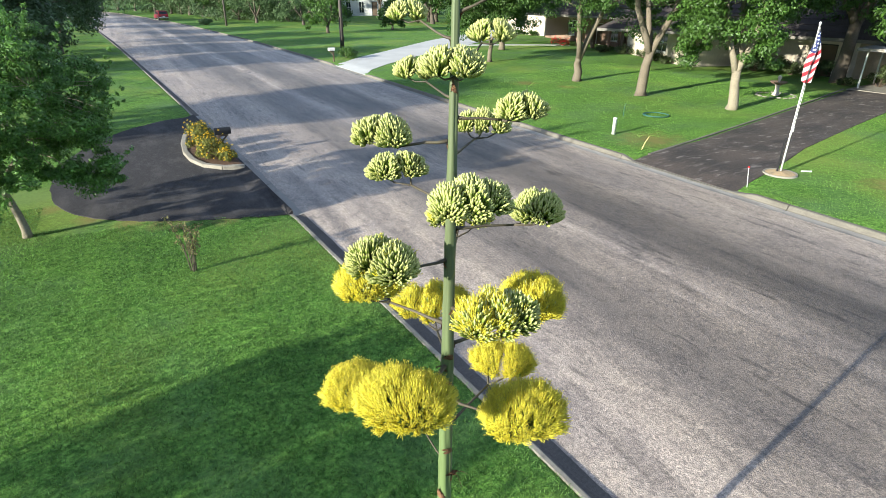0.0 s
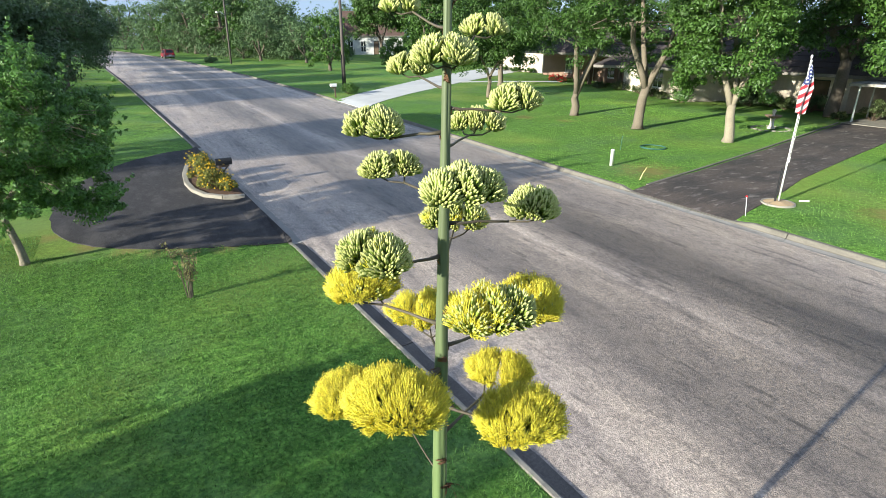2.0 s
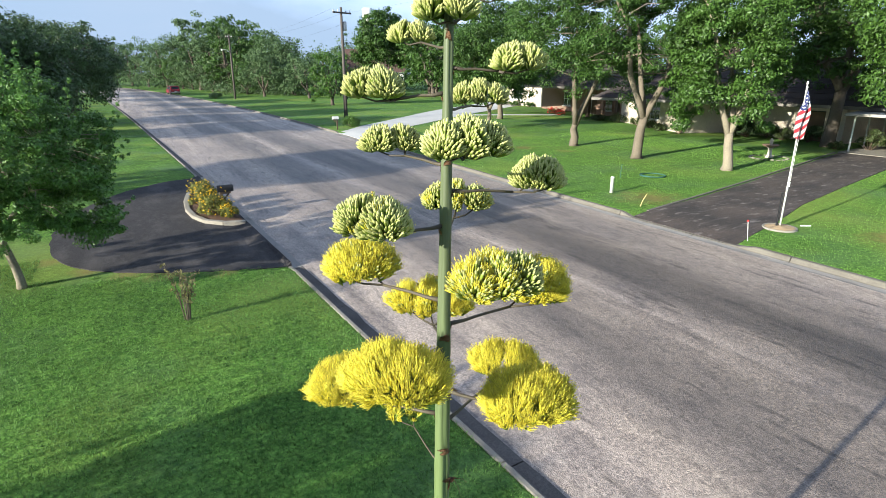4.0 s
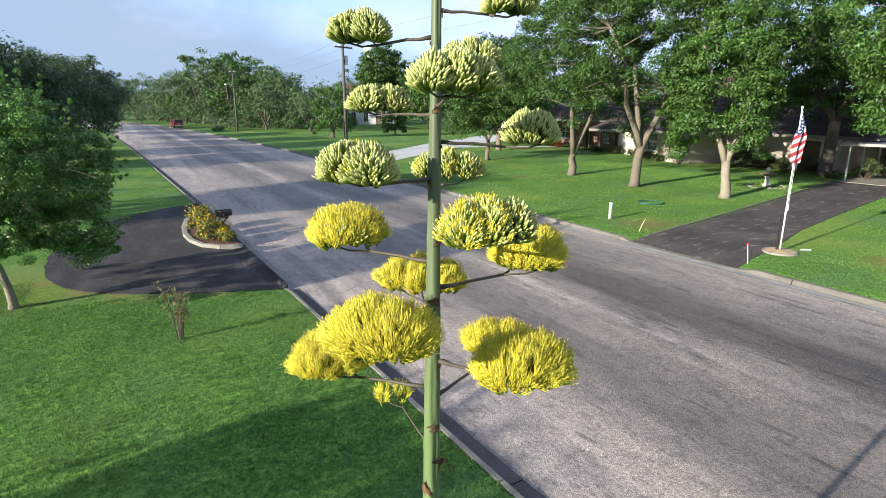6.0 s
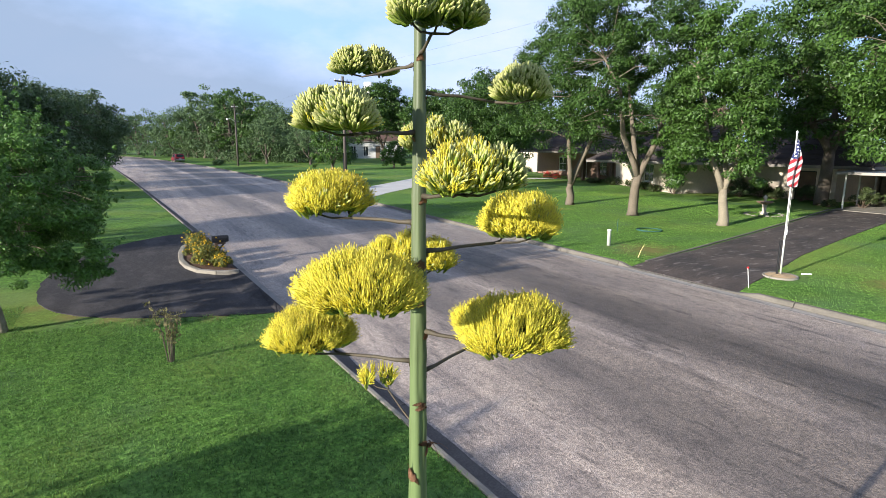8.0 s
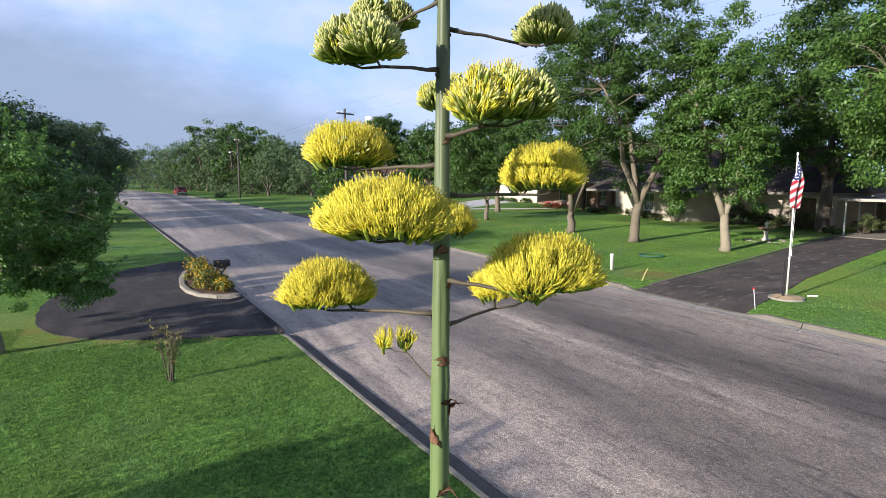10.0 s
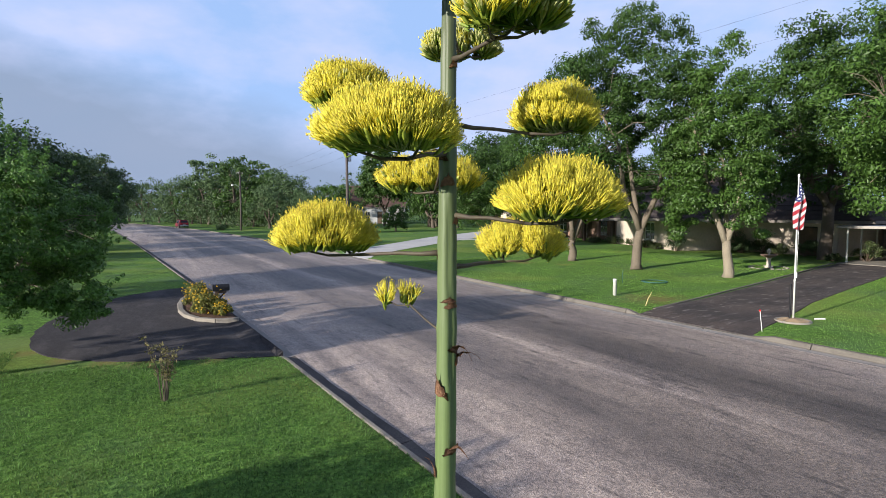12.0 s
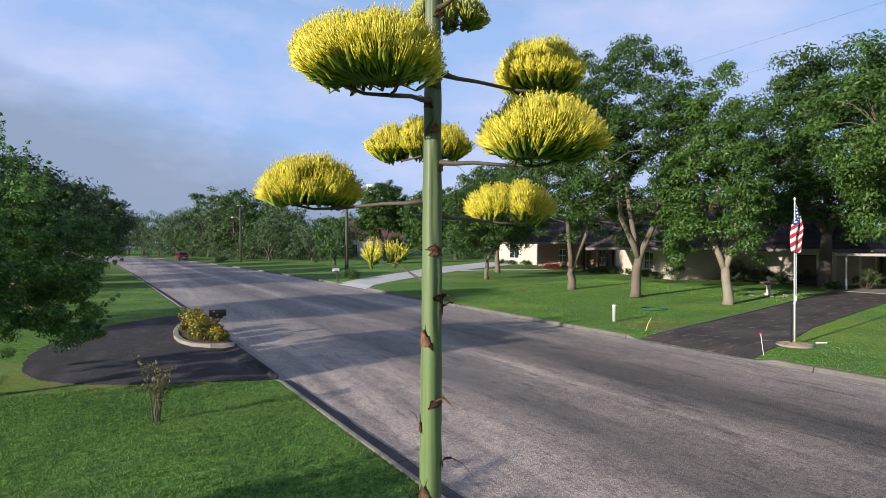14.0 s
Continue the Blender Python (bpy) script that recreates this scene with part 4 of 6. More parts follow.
def bract(plant, z, az, length, curl=0.5, width=0.018):
    """A dry pointed scale that clasps the stalk and bends away."""
    o = Vector((math.cos(az), math.sin(az), 0))
    s = Vector((-o.y, o.x, 0))
    bm = bmesh.new()
    rows = []
    rnd = random.Random(int(z * 1000) + int(az * 100))
    skew = rnd.uniform(-0.5, 0.5)
    for k in range(11):
        u = k / 10
        half = width / 0.018 * 0.85 * max(0.0, 1 - u / 0.55) ** 0.8 + 0.05 * (1 - u) + 0.008
        away = 0.0025 + length * 1.3 * curl * max(0.0, u - 0.22) ** 1.3
        lift = length * (1.05 * u - (0.25 + 1.1 * curl * curl) * u ** 2.4)
        row = []
        for j in (-1, -0.5, 0, 0.5, 1):
            r = stalk_r(z) * (1.03 + 0.05 * (1 - abs(j))) + away
            h = lift + (0.3 * abs(j) * length * (1 - u) * rnd.uniform(-0.5, 0.3)) + 0.25 * skew * j * length * (1 - u)
            a = half * j + 0.5 * skew * u * u
            row.append(bm.verts.new(stalk_at(z + h) + (o * math.cos(a) + s * math.sin(a)) * r))
        rows.append(row)
    for a, b in zip(rows, rows[1:]):
        for k in range(4):
            bm.faces.new((a[k], a[k + 1], b[k + 1], b[k]))
    bmesh.ops.solidify(bm, geom=bm.faces[:], thickness=0.0015)
    part("bract", bm, M_BRACT, plant, "dry brown pointed bract", smooth=True)


def umbel(plant, z, dome, heads, seed, girth=0.0095, count=None, single=0.0, cleft=0.2):
    """One flowering side branch: leaves the stalk at height z and forks to the heads of its dome of flowers."""
    rng, thick = random.Random(seed), girth * 0.62
    c, along = Vector(dome[:3]), Vector((math.cos(dome[6]), math.sin(dome[6]), 0))
    hubs = [c + along * (u * dome[3]) - Vector((0, 0, 0.20 * dome[5])) for u, _ in heads]
    s = stalk_at(z)
    flat = Vector((c.x - s.x, c.y - s.y, 0))
    o = flat.normalized()
    start = s + o * stalk_r(z) * 0.6
    end = s + flat * 0.72
    end.z = c.z - 0.30 * dome[5]
    bend = start.lerp(end, 0.5)
    bend.z = start.z + (end.z - start.z) * 0.35
    bm = bmesh.new()
    pts = [start, start.lerp(bend, 0.5) - Vector((0, 0, 0.004)), bend, bend.lerp(end, 0.6), end]
    tube(bm, pts, [thick * 1.7, thick * 1.15, thick, thick * 0.95, thick * 0.9], 8)
    for hb in hubs:
        m = end.lerp(hb, 0.55) + Vector((0, 0, -0.012))
        tube(bm, [end, m, hb, hb + Vector((0, 0, 0.02))], [thick * 0.85, thick * 0.68, thick * 0.6, 0.004], 6)
    arm = part("flower_branch", bm, M_BRANCH, plant, smooth=True)
    flower_dome(dome, heads, rng, arm, count, single, cleft)
    bract(plant, z - 0.025, math.atan2(o.y, o.x) + rng.uniform(-0.2, 0.2), rng.uniform(0.05, 0.075), 0.6, 0.014)


def build_agave():
    plant = thing("century_plant", "tall flowering agave stalk with tiers of yellow-green flower clusters", "agave", at=(0, 0, 0))
    bm = bmesh.new()
    sides, rings = 30, []
    zs = steps(0.05, 6.25, 150)
    for i, z in enumerate(zs):
        p = stalk_at(z)
        ring = []
        for k in range(sides):
            a = k * math.tau / sides
            turn = 1.1 * math.floor(z * 3.3) + 1.1 * max(0.0, ((z * 3.3) % 1.0 - 0.8) / 0.2)
            groove = 1 - 0.15 * max(0.0, math.cos(3 * a + turn)) ** 5 - 0.03 * math.cos(5 * a + 0.4 * z)
            node = 1 + 0.07 * math.exp(-((z * 3.3) % 1.0 - 0.5) ** 2 / 0.008)
            r = stalk_r(z) * groove * node
            ring.append(bm.verts.new(p + Vector((math.cos(a) * r, math.sin(a) * r, 0))))
        rings.append(ring)
    for s, t in zip(rings, rings[1:]):
        for k in range(sides):
            bm.faces.new((s[k], s[(k + 1) % sides], t[(k + 1) % sides], t[k]))
    bm.faces.new(rings[-1])
    part("flower_stalk", bm, M_STALK, plant, "thick pale green ribbed stalk", smooth=True)
    for z, az, ln, cu, *wd in ((2.42, 3.6, 0.13, 0.25), (2.53, -0.6, 0.12, 0.95, 0.006), (2.745, 4.8, 0.11, 0.8), (2.655, 2.9, 0.12, 0.35, 0.006), (2.95, 3.5, 0.12, 0.2),
                          (3.06, -0.4, 0.11, 0.8), (3.10, -1.1, 0.10, 0.9), (3.26, -1.6, 0.05, 0.5), (3.28, 4.4, 0.04, 0.5), (3.55, -0.6, 0.09, 0.9),
                          (3.68, 4.2, 0.07, 0.4), (3.83, 4.4, 0.08, 0.5), (2.2, 4.3, 0.13, 0.3), (1.9, -0.4, 0.14, 0.3), (1.6, 2.4, 0.15, 0.3), (1.2, 0.3, 0.16, 0.3), (0.8, 3.6, 0.18, 0.3)):
        bract(plant, z, az, ln, cu, *wd)
    # tiers from the top down: closed buds above, full bloom below
    BUDS.extend(bud_mesh(k) for k in (-0.06, 0.0, 0.07))
    umbel(plant, 5.90, (-1.99, -11.98, 6.09, 0.09, 0.09, 0.07, 0.3), [(-0.4, 0), (0, 0), (0.4, 0)], 41, 0.006)
    umbel(plant, 5.62, (-1.80, -11.95, 5.73, 0.08, 0.06, 0.06, -1.2), [(-0.4, 0), (0.4, 0)], 42, 0.006)
    umbel(plant, 5.30, (-1.67, -12.08, 5.46, 0.09, 0.06, 0.06, -1.0), [(-0.4, 0), (0.4, 0)], 43, 0.007)
    umbel(plant, 5.21, (-2.07, -11.757, 5.285, 0.085, 0.055, 0.06, -0.35), [(-0.4, 0), (0.4, 0)], 1, 0.007)
    umbel(plant, 5.08, (-1.727, -11.820, 5.204, 0.105, 0.072, 0.072, -0.600), [(-0.42, 0), (0.42, 0)], 2, 0.007)
    umbel(plant, 5.00, (-1.960, -11.610, 5.050, 0.105, 0.075, 0.075, -0.600), [(-0.42, 0), (0.42, 0)], 21, 0.007)
    umbel(plant, 5.05, (-2.025, -12.024, 5.109, 0.125, 0.104, 0.092, -0.675), [(-0.42, 0), (0.42, 0)], 3, 0.008)
    umbel(plant, 4.93, (-1.748, -12.077, 4.943, 0.112, 0.096, 0.086, -0.294), [(-0.42, 0), (0.42, 0)], 4, 0.008)
    umbel(plant, 4.84, (-2.223, -11.821, 4.844, 0.124, 0.110, 0.100, -0.810), [(-0.42, 0), (0.42, 0)], 5, 0.009)
    umbel(plant, 4.78, (-1.663, -11.684, 4.803, 0.139, 0.103, 0.087, -0.672), [(-0.52, 0), (0, 0), (0.52, 0)], 6, 0.008)
    umbel(plant, 4.57, (-2.017, -11.506, 4.596, 0.155, 0.118, 0.102, -0.116), [(-0.42, 0), (0.42, 0)], 7, 0.009, cleft=0.35)
    umbel(plant, 4.60, (-2.068, -12.238, 4.668, 0.162, 0.136, 0.120, -0.133), [(-0.52, 0), (0, 0), (0.52, 0)], 8, 0.009, single=0.6)
    umbel(plant, 4.47, (-1.585, -12.026, 4.479, 0.120, 0.128, 0.119, -0.804), [(-0.42, 0), (0.42, 0)], 9, 0.009, cleft=0.12)
    umbel(plant, 4.33, (-2.303, -11.963, 4.360, 0.164, 0.140, 0.130, -1.098), [(-0.42, 0.02), (0.42, 0.02)], 10, 0.010, cleft=0.36)
    umbel(plant, 4.27, (-1.668, -11.497, 4.289, 0.180, 0.144, 0.126, -0.634), [(-0.52, 0.05), (0, 0.1), (0.52, 0.1)], 11, 0.009, cleft=0.3)
    umbel(plant, 4.10, (-1.946, -12.272, 4.166, 0.183, 0.156, 0.148, -0.164), [(-0.5, 0.5), (0, 0.35), (0.42, 0.04)], 12, 0.011, cleft=0.25)
    umbel(plant, 3.89, (-1.489, -11.921, 3.938, 0.174, 0.184, 0.176, -1.005), [(-0.42, 0.95), (0.42, 0.95)], 13, 0.011, cleft=0.05)
    umbel(plant, 4.00, (-2.189, -11.516, 4.035, 0.184, 0.172, 0.161, 0.044), [(-0.42, 0.9), (0.42, 0.8)], 14, 0.011, cleft=0.05)
    umbel(plant, 3.78, (-1.762, -11.391, 3.722, 0.245, 0.184, 0.159, -0.662), [(-0.52, 0.9), (0, 0.9), (0.52, 0.9)], 15, 0.010, cleft=0.3)
    umbel(plant, 3.79, (-2.305, -12.154, 3.802, 0.221, 0.191, 0.169, -0.836), [(-0.42, 1), (0.42, 1)], 16, 0.012, cleft=0.1)
    umbel(plant, 3.58, (-1.770, -12.270, 3.606, 0.209, 0.188, 0.177, -0.036), [(-0.42, 1), (0.42, 1)], 17, 0.011, cleft=0.12)
    umbel(plant, 3.45, (-2.319, -11.594, 3.483, 0.188, 0.177, 0.164, -0.078), [(-0.42, 1), (0.42, 1)], 18, 0.011, cleft=0.05)
    umbel(plant, 3.40, (-1.484, -11.704, 3.431, 0.192, 0.157, 0.149, -0.677), [(-0.42, 1), (0.42, 1)], 19, 0.011, cleft=0.15)
    umbel(plant, 3.17, (-2.027, -11.605, 3.254, 0.107, 0.090, 0.083, -0.313), [(-0.42, 0.9), (0.42, 0.9)], 20, 0.006, count=34, cleft=0.6)


# ---- things on the verges ----
def build_island():
    rim = [(-0.12, 4.75), (-0.75, 4.92), (-1.25, 5.45), (-1.52, 6.3), (-1.62, 7.4), (-1.55, 8.8), (-1.35, 10.1), (-1.0, 11.2), (-0.55, 11.8)]
    top = thing("flower_bed", "kerbed planting bed with dark mulch in the driveway loop", "flower bed", kind="structure")
    bm = bmesh.new()
    inner = [bm.verts.new((x, y, 0.20)) for x, y in rim] + [bm.verts.new((xl(y) - 0.02, y, 0.18)) for y in (11.8, 10, 8, 6.5, 4.75)]
    bm.faces.new(inner)
    bmesh.ops.triangulate(bm, faces=bm.faces[:])
    bmesh.ops.subdivide_edges(bm, edges=bm.edges[:], cuts=3, use_grid_fill=True)
    for v in bm.verts:
        v.co.z += 0.03 * noise.noise(v.co * 3)
    part("mulch", bm, M_MULCH, top, "dark brown mulch")
    for (x0, y0), (x1, y1) in zip(rim, rim[1:]):
        bm = bmesh.new()
        a, b = Vector((x0, y0, 0)), Vector((x1, y1, 0))
        d = (b - a).normalized()
        box(bm, 0.006, -0.09, 0.02, (b - a).length + 0.03, 0.09, 0.23, 0.025, Matrix.Translation(a) @ Matrix.Rotation(math.atan2(d.y, d.x), 4, "Z"))
        part("border_block", bm, M_CONC, top, "cast concrete border")


def build_mailbox(at, turn, height, body_mat, post_mat, label, z0, scale=1.0):
    top = thing("mailbox", label, "mailbox", at=(at[0], at[1], z0), turn=turn)
    bm = bmesh.new()
    box(bm, -0.05, -0.05, 0, 0.05, 0.05, height - 0.30, 0.006)
    box(bm, -0.04, -0.04, height - 0.34, 0.32, 0.04, height - 0.26, 0.005)
    tube(bm, [(0.0, 0, height - 0.62), (0.26, 0, height - 0.34)], 0.028, 6)
    part("post", bm, post_mat, top)
    bm = bmesh.new()
    w, h, ln = 0.10 * scale, 0.13 * scale, 0.52 * scale
    prof = [(-w, 0), (w, 0), (w, h)] + [(w * math.cos(a), h + w * math.sin(a)) for a in steps(0, math.pi, 10)[1:-1]] + [(-w, h)]
    ends = [[bm.verts.new((x, y, height - 0.26 + z)) for y, z in prof] for x in (-0.12, -0.12 + ln)]
    for k in range(len(prof)):
        bm.faces.new((ends[0][k], ends[0][(k + 1) % len(prof)], ends[1][(k + 1) % len(prof)], ends[1][k]))
    for e in ends:
        bm.faces.new(e)
    bmesh.ops.recalc_face_normals(bm, faces=bm.faces)
    bx = part("letter_box", bm, body_mat, top)
    bm = bmesh.new()
    box(bm, -0.12 + ln, -w * 0.94, height - 0.255, -0.10 + ln, w * 0.94, height - 0.26 + h + w * 0.8, 0.012)
    part("door", bm, body_mat, bx)
    bm = bmesh.new()
    box(bm, 0.1, -w - 0.012, height - 0.2, 0.28, -w - 0.003, height - 0.17, 0.002)
    part("flag_arm", bm, body_mat, bx)


def build_flagpole():
    at = (14.66, -4.14)
    z0 = land(*at)
    ring = thing("stone_ring", "round concrete ring filled with pale wood chips", "edging", at=(at[0], at[1], z0))
    bm = bmesh.new()
    n = 40
    for k in range(n):
        a, b = k * math.tau / n, (k + 1) * math.tau / n
        q = [bm.verts.new((r * math.cos(t), r * math.sin(t), z)) for t in (a, b) for r, z in ((0.43, 0), (0.44, 0.05), (0.49, 0.055), (0.505, 0))]
        for j in range(3):
            bm.faces.new((q[j], q[j + 1], q[j + 5], q[j + 4]))
    bmesh.ops.remove_doubles(bm, verts=bm.verts, dist=1e-4)
    part("rim", bm, M_CONC, ring)
    bm = bmesh.new()
    lathe(bm, [(0.44, 0.0), (0.435, 0.04), (0.33, 0.07), (0.18, 0.10), (0.02, 0.11)], 28)
    for v in bm.verts:
        v.co.z += 0.02 * noise.noise(v.co * 7)
    part("wood_chips", bm, M_MULCH_PALE, ring)
    top = thing("flagpole", "slim white flagpole with a limp striped flag", "flagpole", at=(at[0], at[1], z0 + 0.05))
    bm = bmesh.new()
    tube(bm, [(0, 0, 0), (0, 0, 1.2), (0, 0, 4.36)], [0.028, 0.025, 0.018], 14)
    tube(bm, [(0, 0, 1.18), (0, 0, 1.26)], 0.032, 14)
    part("pole", bm, M_POST, top, smooth=True)
    bm = bmesh.new()
    lathe(bm, [(0.01, 4.35), (0.025, 4.37), (0.032, 4.40), (0.025, 4.44), (0.006, 4.46)], 12)
    part("finial", bm, M_WHITE, top, smooth=True)
    bm = bmesh.new()
    box(bm, -0.016, -0.06, 1.30, 0.016, -0.03, 1.46, 0.006)
    part("cleat", bm, M_WHITE, top)
    bm = bmesh.new()
    tube(bm, [(-0.11, 0.05, 0), (-0.11, 0.05, 1.12)], 0.03, 10)
    part("support_post", bm, M_BLACK, top, "black steel support post")
    bm = bmesh.new()
    tube(bm, [(0.03, -0.03, 1.35), (0.04, -0.03, 2.8), (0.03, -0.02, 4.3)], 0.005, 5)
    part("halyard", bm, M_WHITE, top)
    # the cloth hangs in folds beside the pole
    bm = bmesh.new()
    uvs = bm.loops.layers.uv.new("UVMap")
    nt, ns = 44, 26
    across = Vector((0.873, -0.488, 0))
    depth = Vector((0.488, 0.873, 0))
    grid = []
    for i in range(nt + 1):
        t = i / nt
        row = []
        for j in range(ns + 1):
            s = j / ns
            wide = 0.07 + 0.22 * min(1.0, t * 2.2) - 0.07 * max(0.0, t - 0.6)
            x = 0.02 + wide * (s - 0.12 - 0.42 * min(1.0, t * 1.5))
            fold = 0.075 * math.sin(9.5 * s + 2.5 * t) * min(1.0, 0.25 + 2 * t) - 0.05
            z = 4.24 - 1.42 * t - 0.16 * s * (1 - t) - 0.07 * math.sin(3.1 * s) * t
            row.append((bm.verts.new(across * x + depth * fold + Vector((0, 0, z))), 0.95 * t + 0.05 * s, 0.03 + 0.34 * s + 0.88 * t))
        grid.append(row)
    for i in range(nt):
        for j in range(ns):
            q = (grid[i][j], grid[i + 1][j], grid[i + 1][j + 1], grid[i][j + 1])
            f = bm.faces.new([p[0] for p in q])
            for lp, p in zip(f.loops, q):
                lp[uvs].uv = (p[1], p[2])
    part("flag", bm, M_FLAG, top, "limp flag with red and white stripes and a dark blue canton", smooth=True)


def build_small_things():
    # white utility post
    top = thing("utility_post", "short white plastic utility marker post", "post", at=(13.97, 2.45, land(13.97, 2.45)))
    bm = bmesh.new()
    lathe(bm, [(0.075, -0.05), (0.075, 0.60), (0.085, 0.61), (0.085, 0.66), (0.06, 0.68)], 16)
    part("body", bm, M_POST, top, smooth=True)
    # leaning yellow stake by the driveway
    top = thing("marker_stake", "leaning yellow plastic marker stake", "stake", at=(13.15, 0.2, land(13.15, 0.2)))
    bm = bmesh.new()
    tube(bm, [(0, 0, -0.05), (0.08, -0.05, 0.25), (0.2, -0.1, 0.48)], [0.014, 0.013, 0.008], 6)
    part("rod", bm, M_YELLOW, top)
    # red reflector on a white rod
    top = thing("driveway_reflector", "red reflector on a thin white rod", "reflector", at=(12.72, -4.34, land(12.72, -4.34)))
    bm = bmesh.new()
    tube(bm, [(0.02, 0, -0.05), (-0.13, 0, 0.62)], 0.010, 6)
    part("rod", bm, M_WHITE, top)
    bm = bmesh.new()
    tube(bm, [(-0.14, 0, 0.63), (-0.11, 0.01, 0.64)], 0.03, 14)
    part("reflector", bm, M_REFLECT, top)
    # white pipe lying in the grass
    top = thing("pipe_piece", "short white plastic pipe lying in the grass", "pipe", at=(15.55, -4.45, land(15.55, -4.45) + 0.03), turn=-38)
    bm = bmesh.new()
    tube(bm, [(-0.15, 0, 0), (0.15, 0, 0.01)], 0.022, 10)
    part("tube", bm, M_WHITE, top)
    # hose coil and its guide
    top = thing("garden_hose", "coiled green garden hose lying on the lawn", "hose", at=(18.3, 4.1, land(18.3, 4.1)))
    bm = bmesh.new()
    tube(bm, [(math.cos(a) * (0.55 + 0.06 * math.sin(a * 0.37)), math.sin(a) * (0.55 + 0.05 * math.cos(a * 0.61)), 0.03 + 0.006 * a / math.tau)
              for a in steps(0, math.tau * 5, 150)], 0.013, 6)
    part("coil", bm, M_HOSE, top, smooth=True)
    top = thing("hose_stake", "thin green hose stake in the lawn", "stake", at=(16.6, 4.5, land(16.6, 4.5)))
    bm = bmesh.new()
    tube(bm, [(0.1, 0.1, -0.05), (0, 0, 0.45), (0.02, 0, 0.62), (0.08, 0, 0.66)], 0.014, 6)
    part("rod", bm, M_HOSE, top)
    # bird bath on its ring
    z0 = land(27.85, 4.4)
    top = thing("paving_ring", "low ring of pale stones round the bird bath", "edging", at=(27.85, 4.4, z0))
    for k in range(18):
        a = k * math.tau / 18
        bm = bmesh.new()
        box(bm, -0.10, -0.06, -0.02, 0.10, 0.06, 0.02 + 0.015 * (k % 3), 0.015, Matrix.Translation((math.cos(a) * 0.95, math.sin(a) * 0.95, 0)) @ Matrix.Rotation(a + 1.57, 4, "Z"))
        part("stone", bm, M_CONC, top)
    top = thing("bird_bath", "pale stone bird bath with a red-brown bowl", "bird bath", at=(27.85, 4.4, z0))
    bm = bmesh.new()
    lathe(bm, [(0.20, 0), (0.20, 0.06), (0.15, 0.10), (0.11, 0.2), (0.10, 0.42), (0.13, 0.52), (0.16, 0.56)], 20)
    part("pedestal", bm, M_STONE, top, smooth=True)
    bm = bmesh.new()
    lathe(bm, [(0.12, 0.56), (0.32, 0.62), (0.42, 0.70), (0.43, 0.73), (0.38, 0.72), (0.2, 0.66), (0.02, 0.65)], 24)
    part("bowl", bm, M_TERRA, top, smooth=True)
    bm = bmesh.new()
    lathe(bm, [(0.07, 0.65), (0.06, 0.80), (0.09, 0.90), (0.12, 0.97), (0.05, 1.02), (0.03, 1.06)], 14)
    part("finial", bm, M_STONE, top, smooth=True)


def power_pole(at, height, arm, label, turn=0, transformer=False, lamp=False):
    z0 = land(*at)
    top = thing("power_pole", label, "power pole", "power poles along the street", at=(at[0], at[1], z0 - 0.1), turn=turn)
    bm = bmesh.new()
    tube(bm, [(0, 0, 0), (0.02, 0, height * 0.5), (0, 0, height)], [0.17, 0.145, 0.11], 12)
    part("post", bm, M_POLE, top, smooth=True)
    if arm:
        bm = bmesh.new()
        box(bm, -arm, -0.16, height - 0.55, arm, -0.05, height - 0.42, 0.01)
        part("cross_arm", bm, M_POLE, top)
        for x in (-arm * 0.92, -arm * 0.45, arm * 0.45, arm * 0.92):
            bm = bmesh.new()
            lathe(bm, [(0.03, 0), (0.06, 0.05), (0.06, 0.10), (0.03, 0.16)], 10, (x, -0.1, height - 0.42))
            part("insulator", bm, M_WHITE, top)
    if transformer:
        bm = bmesh.new()
        lathe(bm, [(0.18, 0), (0.2, 0.05), (0.2, 0.7), (0.12, 0.8)], 16, (0.33, 0, height - 2.0))
        part("transformer", bm, M_STEEL, top)
        bm = bmesh.new()
        tube(bm, [(-0.19, 0.02, 0.1), (-0.17, 0.02, 3.2)], 0.05, 8)
        part("conduit", bm, M_BLACK, top)
    if lamp:
        bm = bmesh.new()
        tube(bm, [(0, 0, height * 0.72), (-0.7, -0.2, height * 0.77), (-1.3, -0.3, height * 0.77)], 0.035, 6)
        lathe(bm, [(0.06, 0), (0.2, 0.05), (0.16, 0.22), (0.05, 0.26)], 12, (-1.35, -0.3, height * 0.77 - 0.2))
        part("street_lamp", bm, M_WHITE, top)


def wire(a, b, sag, r=0.012):
    pts = [Vector(a).lerp(Vector(b), k / 24) - Vector((0, 0, sag * 4 * (k / 24) * (1 - k / 24))) for k in range(25)]
    bm = bmesh.new()
    tube(bm, pts, r, 5)
    return tagged(part("power_cable", bm, M_BLACK), "thin dark overhead power cable", "cable", "overhead cables")


